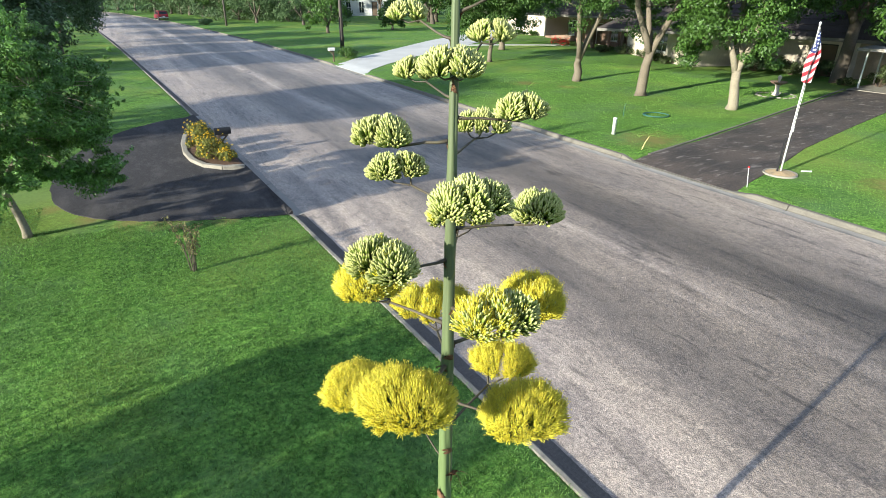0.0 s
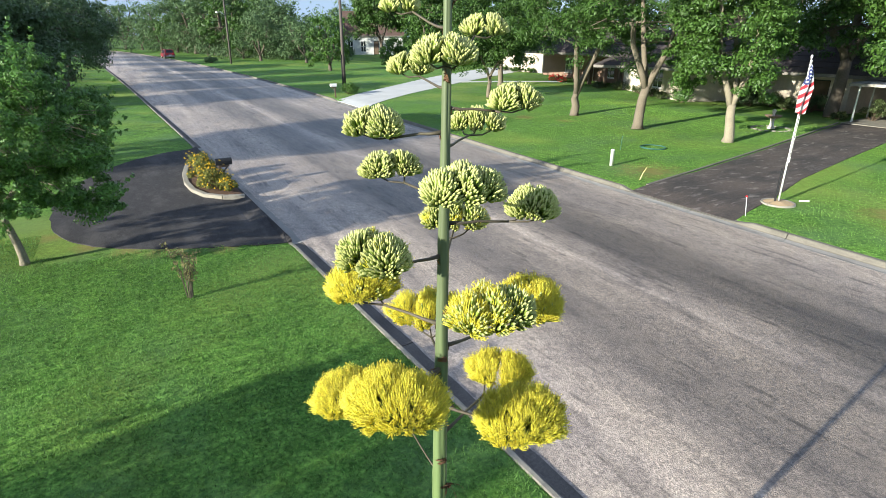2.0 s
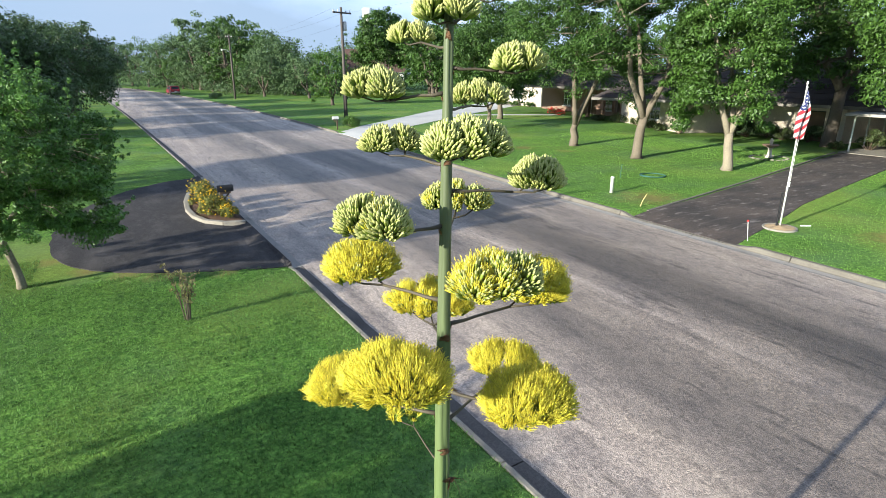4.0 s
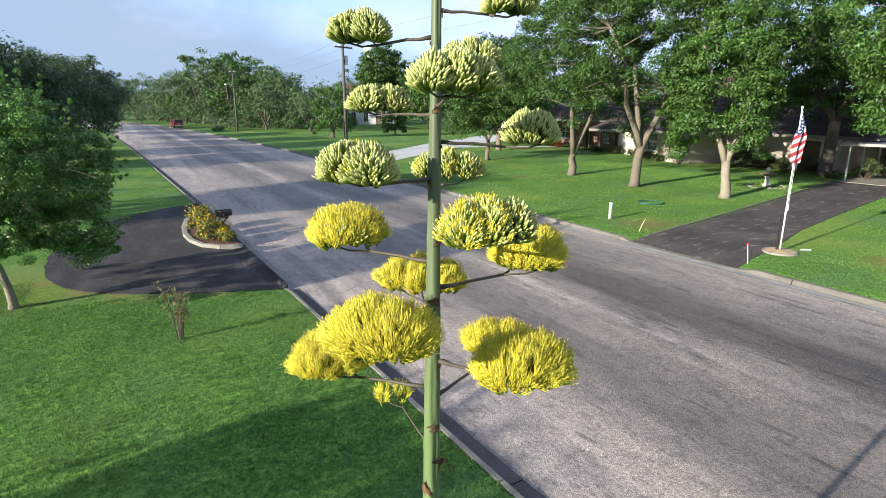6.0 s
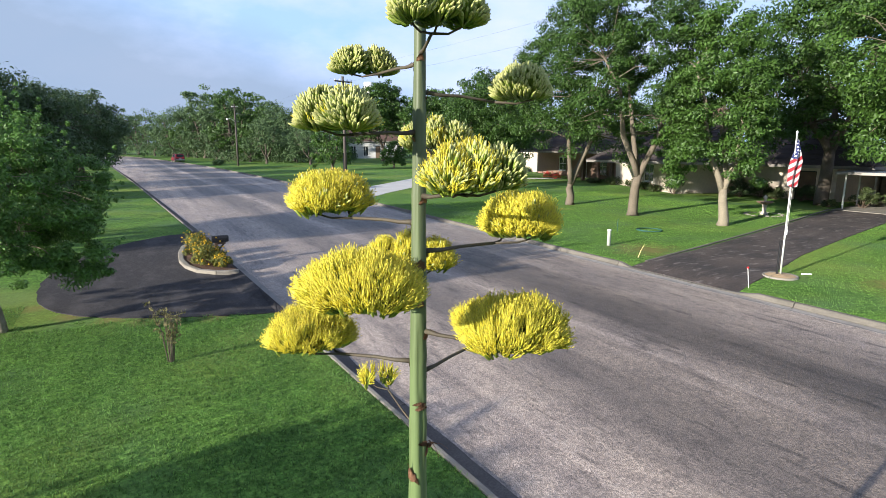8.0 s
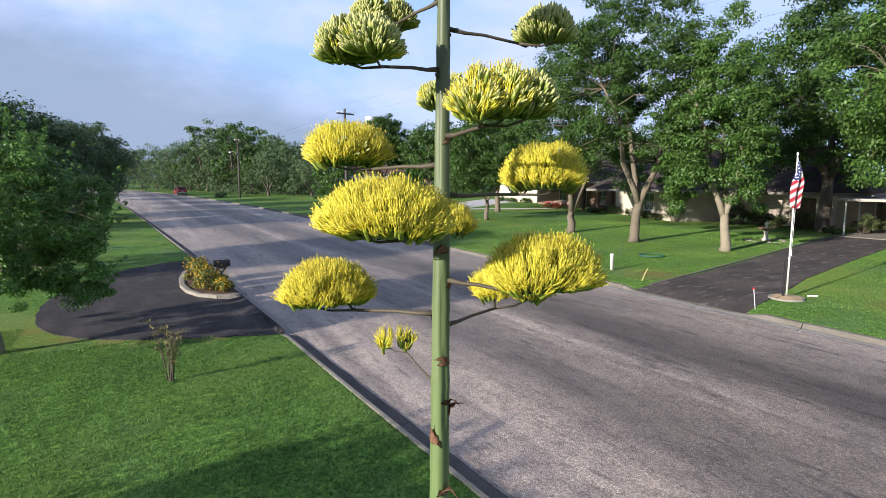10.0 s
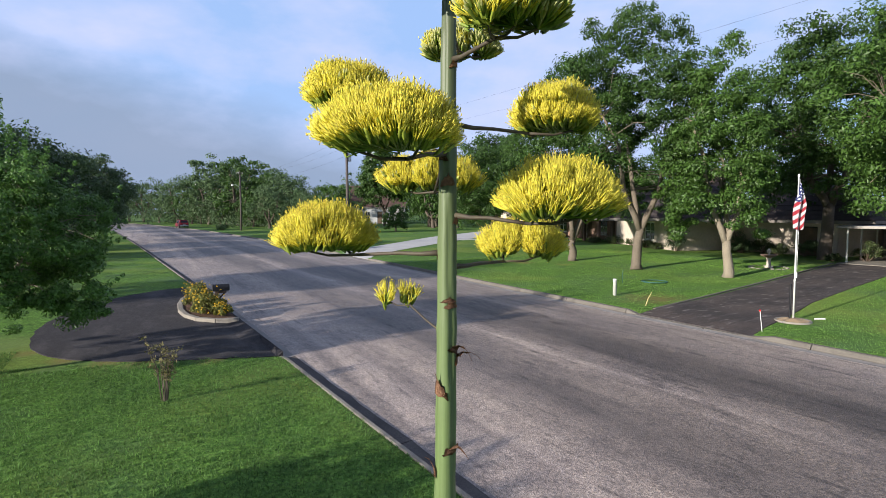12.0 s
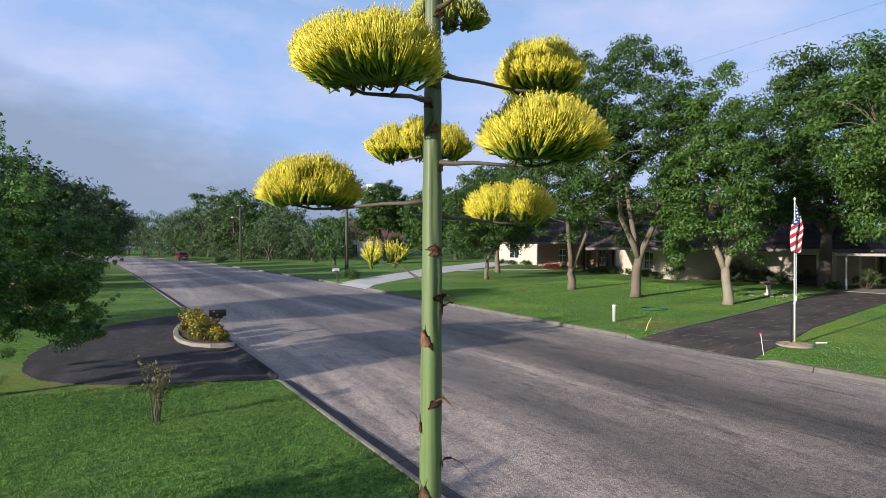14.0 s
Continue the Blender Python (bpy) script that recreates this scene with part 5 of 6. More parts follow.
# ---- vehicles ----
def car(at, turn, label, z0, boxy=True):
    """A parked estate-like vehicle; x is its length, the tail at -x."""
    top = thing("car", label, "car", at=(at[0], at[1], z0), turn=turn)
    prof = [(-2.25, 0.35), (-2.3, 0.62), (-2.26, 0.95), (-2.1, 1.05), (-1.85 if boxy else -1.35, 1.72 if boxy else 1.42), (0.2, 1.74 if boxy else 1.44), (0.95, 1.10), (2.0, 0.98), (2.28, 0.75), (2.3, 0.42), (2.2, 0.32)]
    bm = bmesh.new()
    cols = []
    for y, k in ((-0.92, 0.0), (-0.80, 1.0), (0.80, 1.0), (0.92, 0.0)):
        cols.append([bm.verts.new((x, y * (0.86 if z > 1.2 else 1.0), z - (0.04 if k == 0 else 0))) for x, z in prof])
    n = len(prof)
    for a, b in zip(cols, cols[1:]):
        for k in range(n):
            bm.faces.new((a[k], a[(k + 1) % n], b[(k + 1) % n], b[k]))
    for c in (cols[0], cols[-1]):
        bm.faces.new(c)
    bmesh.ops.recalc_face_normals(bm, faces=bm.faces)
    bmesh.ops.bevel(bm, geom=[e for e in bm.edges if e.calc_face_angle(0) > 0.5], offset=0.05, segments=2, affect="EDGES")
    body = part("body", bm, M_RED, top, smooth=False)
    for y in (-1, 1):
        for x0, x1 in ((-1.7, -0.75), (-0.68, 0.42)):
            bm = bmesh.new()
            q = [(x0, 1.12), (x1 + (0.35 if x1 > 0 else 0), 1.12), (x1 - (0.05 if x1 > 0 else 0), 1.60), (x0 + 0.15, 1.60)]
            vs = [bm.verts.new((x, y * (0.93 - 0.12 * (z - 1.1) / 0.5), z if boxy else 0.2 + z * 0.8)) for x, z in q]
            bm.faces.new(vs)
            bmesh.ops.solidify(bm, geom=bm.faces[:], thickness=0.02)
            part("side_window", bm, M_GLASS, top)
        for x in (-1.45, 1.4):
            w = new("wheel")
            w.parent = top
            w.matrix_basis = pose(x, y * 0.80, 0.34)
            bm = bmesh.new()
            tube(bm, [(0, -0.11, 0), (0, 0.11, 0)], 0.34, 24)
            part("tyre", bm, M_TYRE, w)
            bm = bmesh.new()
            tube(bm, [(0, -0.118, 0), (0, 0.118, 0)], 0.21, 18)
            part("rim", bm, M_STEEL, w)
        bm = bmesh.new()
        box(bm, -2.34, y * 0.62 - 0.14, 0.78, -2.24, y * 0.62 + 0.14, 0.98, 0.02)
        part("tail_light", bm, M_LAMP_RED, top)
        bm = bmesh.new()
        box(bm, 2.2, y * 0.62 - 0.14, 0.66, 2.32, y * 0.62 + 0.14, 0.82, 0.02)
        part("headlight", bm, M_STEEL, top)
    bm = bmesh.new()
    zt = 1.60 if boxy else 1.34
    xa, xb = (-2.10, -1.92) if boxy else (-2.02, -1.5)
    vs = [bm.verts.new(p) for p in ((xa, -0.68, 1.14), (xa, 0.68, 1.14), (xb, 0.62, zt), (xb, -0.62, zt))]
    bm.faces.new(vs)
    bmesh.ops.solidify(bm, geom=bm.faces[:], thickness=-0.03)
    part("rear_window", bm, M_GLASS, top)
    bm = bmesh.new()
    box(bm, -2.42, -0.85, 0.38, -2.25, 0.85, 0.56, 0.04)
    part("bumper", bm, M_STEEL, top)
    bm = bmesh.new()
    box(bm, -2.36, -0.22, 0.60, -2.31, 0.22, 0.72, 0.008)
    part("number_plate", bm, M_WHITE, top)


# ---- houses ----
def wall_run(parent, a, b, z0, z1, mat, openings=(), thick=0.25, label=""):
    """A wall from a to b with real openings (from, to, sill, head) along it; windows are framed and glazed."""
    a, b = Vector((*a, 0)), Vector((*b, 0))
    ln = (b - a).length
    m = Matrix.Translation(a) @ Matrix.Rotation(math.atan2(b.y - a.y, b.x - a.x), 4, "Z")
    bm = bmesh.new()
    x = 0.0
    for o0, o1, s, h, kind in sorted(openings):
        if o0 > x:
            box(bm, x, 0, z0, o0, thick, z1, 0, m)
        if s > 0.02:
            box(bm, o0, 0, z0, o1, thick, z0 + s, 0, m)
        box(bm, o0, 0, z0 + h, o1, thick, z1, 0, m)
        x = o1
    if x < ln:
        box(bm, x, 0, z0, ln, thick, z1, 0, m)
    w = part("wall", bm, mat, parent, label)
    for o0, o1, s, h, kind in openings:
        za, zb = z0 + s, z0 + h
        bm = bmesh.new()
        f = 0.07
        for q in ((o0, za, o0 + f, zb), (o1 - f, za, o1, zb), (o0 + f, za, o1 - f, za + f), (o0 + f, zb - f, o1 - f, zb)):
            box(bm, q[0], 0.06, q[1], q[2], 0.15, q[3], 0, m)
        if kind == "window":
            mid = (o0 + o1) / 2
            box(bm, mid - 0.03, 0.07, za + f, mid + 0.03, 0.13, zb - f, 0, m)
            zm = (za + zb) / 2
            box(bm, o0 + f, 0.075, zm - 0.025, mid - 0.03, 0.125, zm + 0.025, 0, m)
            box(bm, mid + 0.03, 0.075, zm - 0.025, o1 - f, 0.125, zm + 0.025, 0, m)
        win = part("window" if kind == "window" else "door", bm, M_WHITE if kind != "dark" else M_BLACK, parent)
        bm = bmesh.new()
        box(bm, o0 + f, 0.09, za + f, o1 - f, 0.11, zb - f, 0, m)
        part("pane", bm, M_GLASS if kind == "window" else M_WOOD, win)
        if kind == "window":
            bm = bmesh.new()
            box(bm, o0 - 0.06, -0.06, za - 0.07, o1 + 0.06, 0.06, za - 0.003, 0, m)
            part("sill", bm, M_WHITE, win)


def hip_roof(parent, origin, turn, w, d, z, rise, over, mat, gable=False, fascia=M_FASCIA):
    """Roof over a w x d block; origin is its near corner, turn its heading in degrees."""
    m = Matrix.Translation((origin[0], origin[1], z)) @ Matrix.Rotation(radians(turn), 4, "Z")
    x0, y0, x1, y1 = -over, -over, w + over, d + over
    half = (y1 - y0) / 2 if w >= d else (x1 - x0) / 2
    inset = 0.0 if gable else half
    if w >= d:
        ridge = [(x0 + inset, (y0 + y1) / 2), (x1 - inset, (y0 + y1) / 2)]
    else:
        ridge = [((x0 + x1) / 2, y0 + inset), ((x0 + x1) / 2, y1 - inset)]
    bm = bmesh.new()
    e = [bm.verts.new((x, y, 0.0)) for x, y in ((x0, y0), (x1, y0), (x1, y1), (x0, y1))]
    r = [bm.verts.new((x, y, rise)) for x, y in ridge]
    if w >= d:
        for q in ((e[0], e[1], r[1], r[0]), (e[2], e[3], r[0], r[1]), (e[1], e[2], r[1]), (e[3], e[0], r[0])):
            bm.faces.new(q)
    else:
        for q in ((e[0], e[1], r[0]), (e[1], e[2], r[1], r[0]), (e[2], e[3], r[1]), (e[3], e[0], r[0], r[1])):
            bm.faces.new(q)
    bm.faces.new(e[::-1])
    # shingle courses as low steps along the slopes
    bmesh.ops.transform(bm, matrix=m, verts=bm.verts[:])
    roof = part("roof", bm, mat, parent, "weathered shingle roof")
    bm = bmesh.new()
    for q in ((x0, y0 - 0.03, x1, y0), (x0, y1, x1, y1 + 0.03), (x0 - 0.03, y0, x0, y1), (x1, y0, x1 + 0.03, y1)):
        box(bm, q[0], q[1], -0.2, q[2], q[3], -0.004, 0, m)
    part("fascia", bm, fascia, roof)
    # raised courses
    bm = bmesh.new()
    nrow = 9
    sides = [((x0, y0), (x1, y0), ridge[0], ridge[1]), ((x1, y1), (x0, y1), ridge[1], ridge[0]), ((x1, y0), (x1, y1), ridge[1], ridge[1]), ((x0, y1), (x0, y0), ridge[0], ridge[0])]
    if w < d:
        sides = [((x0, y0), (x1, y0), ridge[0], ridge[0]), ((x1, y0), (x1, y1), ridge[0], ridge[1]), ((x1, y1), (x0, y1), ridge[1], ridge[1]), ((x0, y1), (x0, y0), ridge[1], ridge[0])]
    for pa, pb, ra, rb in sides:
        for k in range(nrow):
            t0, t1 = k / nrow, (k + 0.97) / nrow
            def at_(p, q, t, up):
                return Vector((p[0] + (q[0] - p[0]) * t, p[1] + (q[1] - p[1]) * t, rise * t + up))
            vs = [bm.verts.new(c) for c in (at_(pa, ra, t0, 0.04), at_(pb, rb, t0, 0.04), at_(pb, rb, t1, 0.008), at_(pa, ra, t1, 0.008))]
            lo = [bm.verts.new(c) for c in (at_(pa, ra, t0, 0.003), at_(pb, rb, t0, 0.003))]
            bm.faces.new(vs)
            bm.faces.new((lo[0], lo[1], vs[1], vs[0]))
    bmesh.ops.transform(bm, matrix=m, verts=bm.verts[:])
    tagged(part("shingling", bm, mat, roof), kind="stuff")


def build_house():
    top = thing("house", "single-storey cream stone house with a grey shingle roof behind trees", "house")
    z0, z1 = 0.30, 2.95
    # left wing: bright front wall with a window
    wall_run(top, (44.6, 54.5), (45.2, 44.5), z0, z1 + 0.9, M_WALL, [(2.6, 4.6, 0.9, 2.5, "window")])
    wall_run(top, (45.2, 44.5), (52.0, 44.9), z0, z1 + 0.9, M_WALL)
    wall_run(top, (52.0, 54.9), (44.6, 54.5), z0, z1 + 0.9, M_WALL)
    hip_roof(top, (52.1, 44.4), 93.4, 10.4, 7.4, z1 + 0.9, 2.7, 0.5, M_ROOF)
    # recessed entrance in brown brick
    wall_run(top, (44.0, 44.5), (41.2, 25.5), z0, z1 + 0.5, M_BRICK, [(5.0, 6.6, 0.7, 2.3, "window"), (10.6, 11.7, 0.02, 2.2, "door"), (12.8, 14.4, 0.6, 2.3, "window")])
    for k, (x, y) in enumerate(((39.3, 33.2), (38.9, 30.6), (38.6, 28.2), (38.3, 26.0))):
        bm = bmesh.new()
        box(bm, x - 0.16, y - 0.16, z0 - 0.05, x + 0.16, y + 0.16, 3.35, 0.02)
        part("porch_column", bm, M_WOOD if k % 2 else M_BRICK, top)
    bm = bmesh.new()
    box(bm, 37.6, 25.6, z0 - 0.15, 44.0, 35.0, z0 - 0.02, 0.02)
    part("porch_floor", bm, M_CONC, top)
    hip_roof(top, (46.6, 23.0), 98.4, 22.5, 8.6, z1 + 0.5, 3.0, 0.5, M_ROOF)
    hip_roof(top, (42.2, 29.0), 188.4, 4.6, 5.6, z1 + 0.45, 1.7, 0.3, M_ROOF, gable=True)
    # right wing that comes forward
    wall_run(top, (38.0, 25.2), (34.3, 15.4), z0, z1, M_WALL, [(5.4, 7.0, 0.75, 2.25, "window")])
    wall_run(top, (34.3, 15.4), (40.6, 13.2), z0, z1, M_WALL)
    wall_run(top, (43.5, 23.0), (38.0, 25.2), z0, z1, M_WALL)
    hip_roof(top, (41.6, 12.3), 110.7, 11.4, 7.6, z1, 2.7, 0.55, M_ROOF)
    # shaded garage side, set back
    wall_run(top, (38.6, 14.4), (38.0, 5.8), z0, z1 - 0.1, M_WALL, [(5.9, 7.3, 0.02, 2.1, "dark")])
    wall_run(top, (38.0, 5.8), (46.0, 5.2), z0, z1 - 0.1, M_WALL)
    hip_roof(top, (47.0, 4.6), 94.0, 11.0, 9.4, z1 - 0.1, 3.0, 0.55, M_ROOF)
    bm = bmesh.new()
    box(bm, 41.5, 17.0, 4.2, 42.5, 18.2, 7.2, 0.03)
    part("chimney", bm, M_BRICK, top, "brown brick chimney")


def build_carport():
    z0 = 0.36
    top = thing("carport", "open carport with a flat pale roof on thin posts", "carport")
    m = Matrix.Translation((33.9, 3.9, 0)) @ Matrix.Rotation(radians(-78), 4, "Z")
    bm = bmesh.new()
    box(bm, 0, 0, 2.50, 9.0, 8.5, 2.60, 0.01, m)
    part("roof", bm, M_METALROOF, top)
    bm = bmesh.new()
    box(bm, -0.03, -0.05, 2.46, 9.03, 0.0, 2.62, 0.01, m)
    box(bm, -0.05, 0.0, 2.46, 0.0, 8.5, 2.62, 0.01, m)
    part("fascia", bm, M_METALROOF, top)
    for x, y in ((0.45, 0.35), (0.45, 3.6), (0.45, 7.8), (8.6, 0.35), (8.6, 7.8)):
        bm = bmesh.new()
        box(bm, x - 0.045, y - 0.045, z0 - 0.05, x + 0.045, y + 0.045, 2.50, 0.008, m)
        part("post", bm, M_POST, top)
    shed = thing("shed", "pale boarded shed wall behind the carport", "shed")
    for k in range(22):
        bm = bmesh.new()
        box(bm, 0.6, 8.9, z0 + k * 0.11, 9.0, 8.93, z0 + k * 0.11 + 0.105, 0.004, m)
        part("board", bm, M_BOARD, shed)
    bm = bmesh.new()
    box(bm, 0.55, 8.95, z0, 9.05, 12.0, z0 + 2.46, 0, m)
    part("body", bm, M_BOARD, shed)
    bm = bmesh.new()
    box(bm, 0.2, 8.6, z0 + 2.5, 9.4, 12.4, z0 + 2.62, 0.01, m)
    part("roof", bm, M_METALROOF, shed)


def build_far_house():
    top = thing("house", "far two-storey white house with a steep brown roof", "house")
    z0 = 0.37
    m = Matrix.Translation((44.0, 119.0, 0)) @ Matrix.Rotation(radians(-25), 4, "Z")
    c = [m @ Vector(p) for p in ((0, 0, 0), (14, 0, 0), (14, 9, 0), (0, 9, 0))]
    c = [(p.x, p.y) for p in c]
    wall_run(top, c[0], c[1], z0, 4.6, M_PAINT_SHADED, [(1.2, 2.4, 0.6, 3.0, "window"), (4.2, 5.4, 0.6, 3.0, "window"), (7.2, 8.4, 0.02, 3.0, "dark"), (10.2, 11.4, 0.6, 3.0, "window")])
    wall_run(top, c[1], c[2], z0, 4.6, M_PAINT_SHADED)
    wall_run(top, c[3], c[0], z0, 4.6, M_PAINT_SHADED, [(2.0, 3.2, 0.6, 3.0, "window"), (5.6, 6.8, 0.6, 3.0, "window")])
    hip_roof(top, c[0], -25, 14, 9, 4.6, 5.4, 0.5, M_ROOF_BROWN, gable=True)
    bm = bmesh.new()
    for x in (0, 14):
        vs = [bm.verts.new(m @ Vector(p)) for p in ((x, 0, 4.6), (x, 9, 4.6), (x, 4.5, 9.5))]
        bm.faces.new(vs)
    bmesh.ops.solidify(bm, geom=bm.faces[:], thickness=0.2)
    part("gable_wall", bm, M_PAINT_SHADED, top)


# ---- assembly: setting, then things ----
build_ground()
build_road()
def rounded(outline, cuts, ragged):
    """Outline with softened bends and a slightly crumbled edge; the first and last legs stay straight."""
    rnd, pts = random.Random(4), []
    n = len(outline)
    for i in range(n - 1):
        p = [Vector((*outline[max(0, min(n - 1, i + k))], 0)) for k in (-1, 0, 1, 2)]
        for j in range(cuts):
            t = j / cuts
            q = 0.5 * (2 * p[1] + (p[2] - p[0]) * t + (2 * p[0] - 5 * p[1] + 4 * p[2] - p[3]) * t * t + (3 * p[1] - p[0] - 3 * p[2] + p[3]) * t ** 3)
            k = 0 if i in (0, n - 2) else ragged
            pts.append((q.x + rnd.gauss(0, k), q.y + rnd.gauss(0, k)))
    return pts + [outline[-1]]


LOOP = [(xl(0.1) + 0.1, 0.05), (-0.7, 0.12), (-1.5, 0.35), (-2.4, 0.7), (-3.2, 1.1), (-4.2, 1.75), (-4.95, 2.7), (-5.4, 3.9), (-5.55, 5.4), (-5.45, 7.2), (-5.1, 9.0),
        (-4.5, 10.7), (-3.5, 12.4), (-2.3, 13.6), (-0.85, 14.55), (xl(14.6) + 0.1, 14.6)]
slab("driveway_loop", rounded(LOOP, 5, 0.022), M_DRIVE, "dark asphalt driveway loop beside the street")
slab("driveway_opposite", [(xr(-4.4) - 0.1, -4.4), (15, -3.75), (18.4, -2.75), (23, -1.85), (28, -0.95), (34.2, 0.1), (33.6, 3.6), (28, 2.3), (21.6, 1.0), (16, -0.05), (xr(-0.5) - 0.1, -0.5)],
     M_DRIVE_OLD, "old patched brownish asphalt driveway")
slab("carport_floor", [(33.7, 0.0), (44, -4), (46, 5), (33.4, 3.65)], M_CONC, "pale pinkish concrete carport floor", 0.05)
slab("driveway_pale", [(xr(24.4) - 0.1, 24.4), (13.2, 26.2), (15.5, 28.6), (19, 31.6), (28.5, 38.6), (48, 53), (46, 60), (30, 47.2), (20, 38.4), (15, 34), (13, 31.6), (xr(30.8) - 0.1, 30.8)],
     M_CONC_PALE, "pale concrete driveway")
slab("garden_path", [(28.2, 38.5), (32, 37.2), (36.5, 35.0), (38.5, 33.5), (38.3, 34.9), (36.6, 36.1), (32.2, 38.4), (28.6, 39.6)], M_CONC_PALE, "pale concrete path to the porch", 0.025, "path")
EDGE = [(12.9, -0.40), (16, 0.12), (21.6, 1.17), (28, 2.47), (33.4, 3.8)]
edging = thing("driveway_edging", "thin pale concrete edging along the driveway", "edging", kind="structure")
for (x0, y0), (x1, y1) in zip(EDGE, EDGE[1:]):
    bm = bmesh.new()
    d = math.atan2(y1 - y0, x1 - x0)
    za, zb = land(x0, y0), land(x1, y1)
    ln = math.hypot(x1 - x0, y1 - y0)
    box(bm, 0.005, -0.05, -0.1, ln - 0.005, 0.05, 0.045, 0.012)
    sh = Matrix.Identity(4)
    sh[2][0] = (zb - za) / ln
    bmesh.ops.transform(bm, matrix=Matrix.Translation((x0, y0, za)) @ Matrix.Rotation(d, 4, "Z") @ sh, verts=bm.verts[:])
    part("edging_strip", bm, M_CONC_OLD, edging)

build_agave()

# trees across the street
T = "mature pecan tree with a forked trunk on the front lawn"
tree((22.3, 14.1), 13.2, 1.5, 0.25, (5.7, 5.7, 5.8), M_LEAF, M_BARK, T, 3, 290, 190, 0.15, 0.66, 2, (0.1, 0.1), 0, group="trees on the front lawn", low=2.4)
tree((21.67, 8.2), 15.6, 2.3, 0.26, (5.4, 5.4, 7.2), M_LEAF, M_BARK, T, 5, 310, 190, 0.155, 0.68, 3, (0.15, -0.1), 0, group="trees on the front lawn", low=3.0, offset=(-0.6, 0.35))
tree((22.5, 3.25), 11.9, 1.8, 0.225, (2.8, 2.8, 5.8), M_LEAF_BRIGHT, M_BARK_PALE, "bright green ash tree with a low forked trunk", 7, 270, 175, 0.15, 0.54, 3, (-0.05, 0.1), group="trees on the front lawn", low=0.9, offset=(-0.55, 0.35))
tree((23.2, 25.5), 9.2, 1.7, 0.17, (4.2, 4.2, 4.2), M_LEAF, M_BARK, "small rounded shade tree on the front lawn", 9, 260, 150, 0.18, 0.72, 2, group="trees on the front lawn", low=1.7)
tree((29.5, 33.0), 12, 2.6, 0.25, (5.2, 5.2, 5.4), M_LEAF, M_BARK, "tall shade tree beside the garden path", 11, 260, 100, 0.25, 0.85, 3, group="trees on the front lawn", low=2.4)
tree((35.7, 5.4), 15.8, 3.6, 0.36, (5.6, 5.6, 7.6), M_LEAF, M_BARK_DARK, "tall dark-trunked tree beside the house", 13, 360, 170, 0.21, 0.9, 3, (0.2, 0), 0, low=2.9)
tree((30.6, -3.0), 14.8, 4.2, 0.25, (5.2, 5.2, 7.0), M_LEAF_BRIGHT, M_BARK, "leaning pale-barked tree by the carport", 15, 290, 170, 0.20, 0.82, 3, (-0.5, 0.6), 0, low=2.5)
tree((48.0, 16.0), 13.0, 3.0, 0.35, (6.0, 6.0, 5.0), M_LEAF, M_BARK_DARK, "tree standing behind the house", 17, 90, 80, 0.26, 1.1, 3, group="trees behind the house", low=3)
tree((52.0, 30.0), 12.0, 3.0, 0.35, (6.0, 6.0, 5.0), M_LEAF, M_BARK_DARK, "tree standing behind the house", 19, 90, 80, 0.26, 1.1, 3, group="trees behind the house", low=3)
tree((56.0, 0.0), 14.0, 3.0, 0.35, (7.0, 7.0, 6.0), M_LEAF, M_BARK_DARK, "tree standing behind the house", 21, 100, 80, 0.3, 1.2, 3, group="trees behind the house", low=3)
# this side of the street
tree((-5.74, 1.34), 5.3, 1.30, 0.085, (2.7, 2.7, 2.6), M_LEAF_YOUNG, M_BARK_PALE, "young leafy tree with a slim pale trunk", 23, 430, 250, 0.072, 0.27, 3, (-0.2, 0.05), low=0.22, offset=(0.22, 0.1), shoots=170)
O = "dense dark live oak along the verge"
for k, (x, y, h, r) in enumerate(((-7.6, 15, 7.3, 3.5), (-7.8, 38, 8.9, 5.3), (-7.6, 50, 9.3, 5.8), (-7.8, 62, 9.0, 5.6), (-9, 77, 9.2, 5.8), (-13, 94, 9.5, 6.0), (-18, 112, 9.5, 6.5), (-15, 12, 9.4, 4.6), (-18, 35, 11, 5.5), (-20, 47, 11, 6))):
    tree((x, y), h, 2.0, 0.32, (r, r, h * 0.42), M_LEAF_OAK, M_BARK_DARK, O, 31 + k, 230, 170 if k == 0 else 130 if k in (1, 7) else 84, 0.15 if k == 0 else 0.19 if k in (1, 7) else 0.25, 0.85, 3, group="live oaks along the verge", low=0.8)
# behind the camera: the tree whose shade lies on the lawn
tree((-18.0, -10.6), 5.55, 2.2, 0.2, (2.7, 2.6, 1.6), M_LEAF_OAK, M_BARK_DARK, "low dense oak that shades the lawn", 53, 120, 11, 0.36, 0.6, 3, low=1.4)
tree((-19.0, -14.2), 4.7, 1.3, 0.25, (3.6, 3.6, 1.8), M_LEAF_OAK, M_BARK_DARK, "spreading oak that shades the lawn", 51, 190, 10, 0.40, 0.75, 3, low=0.8)
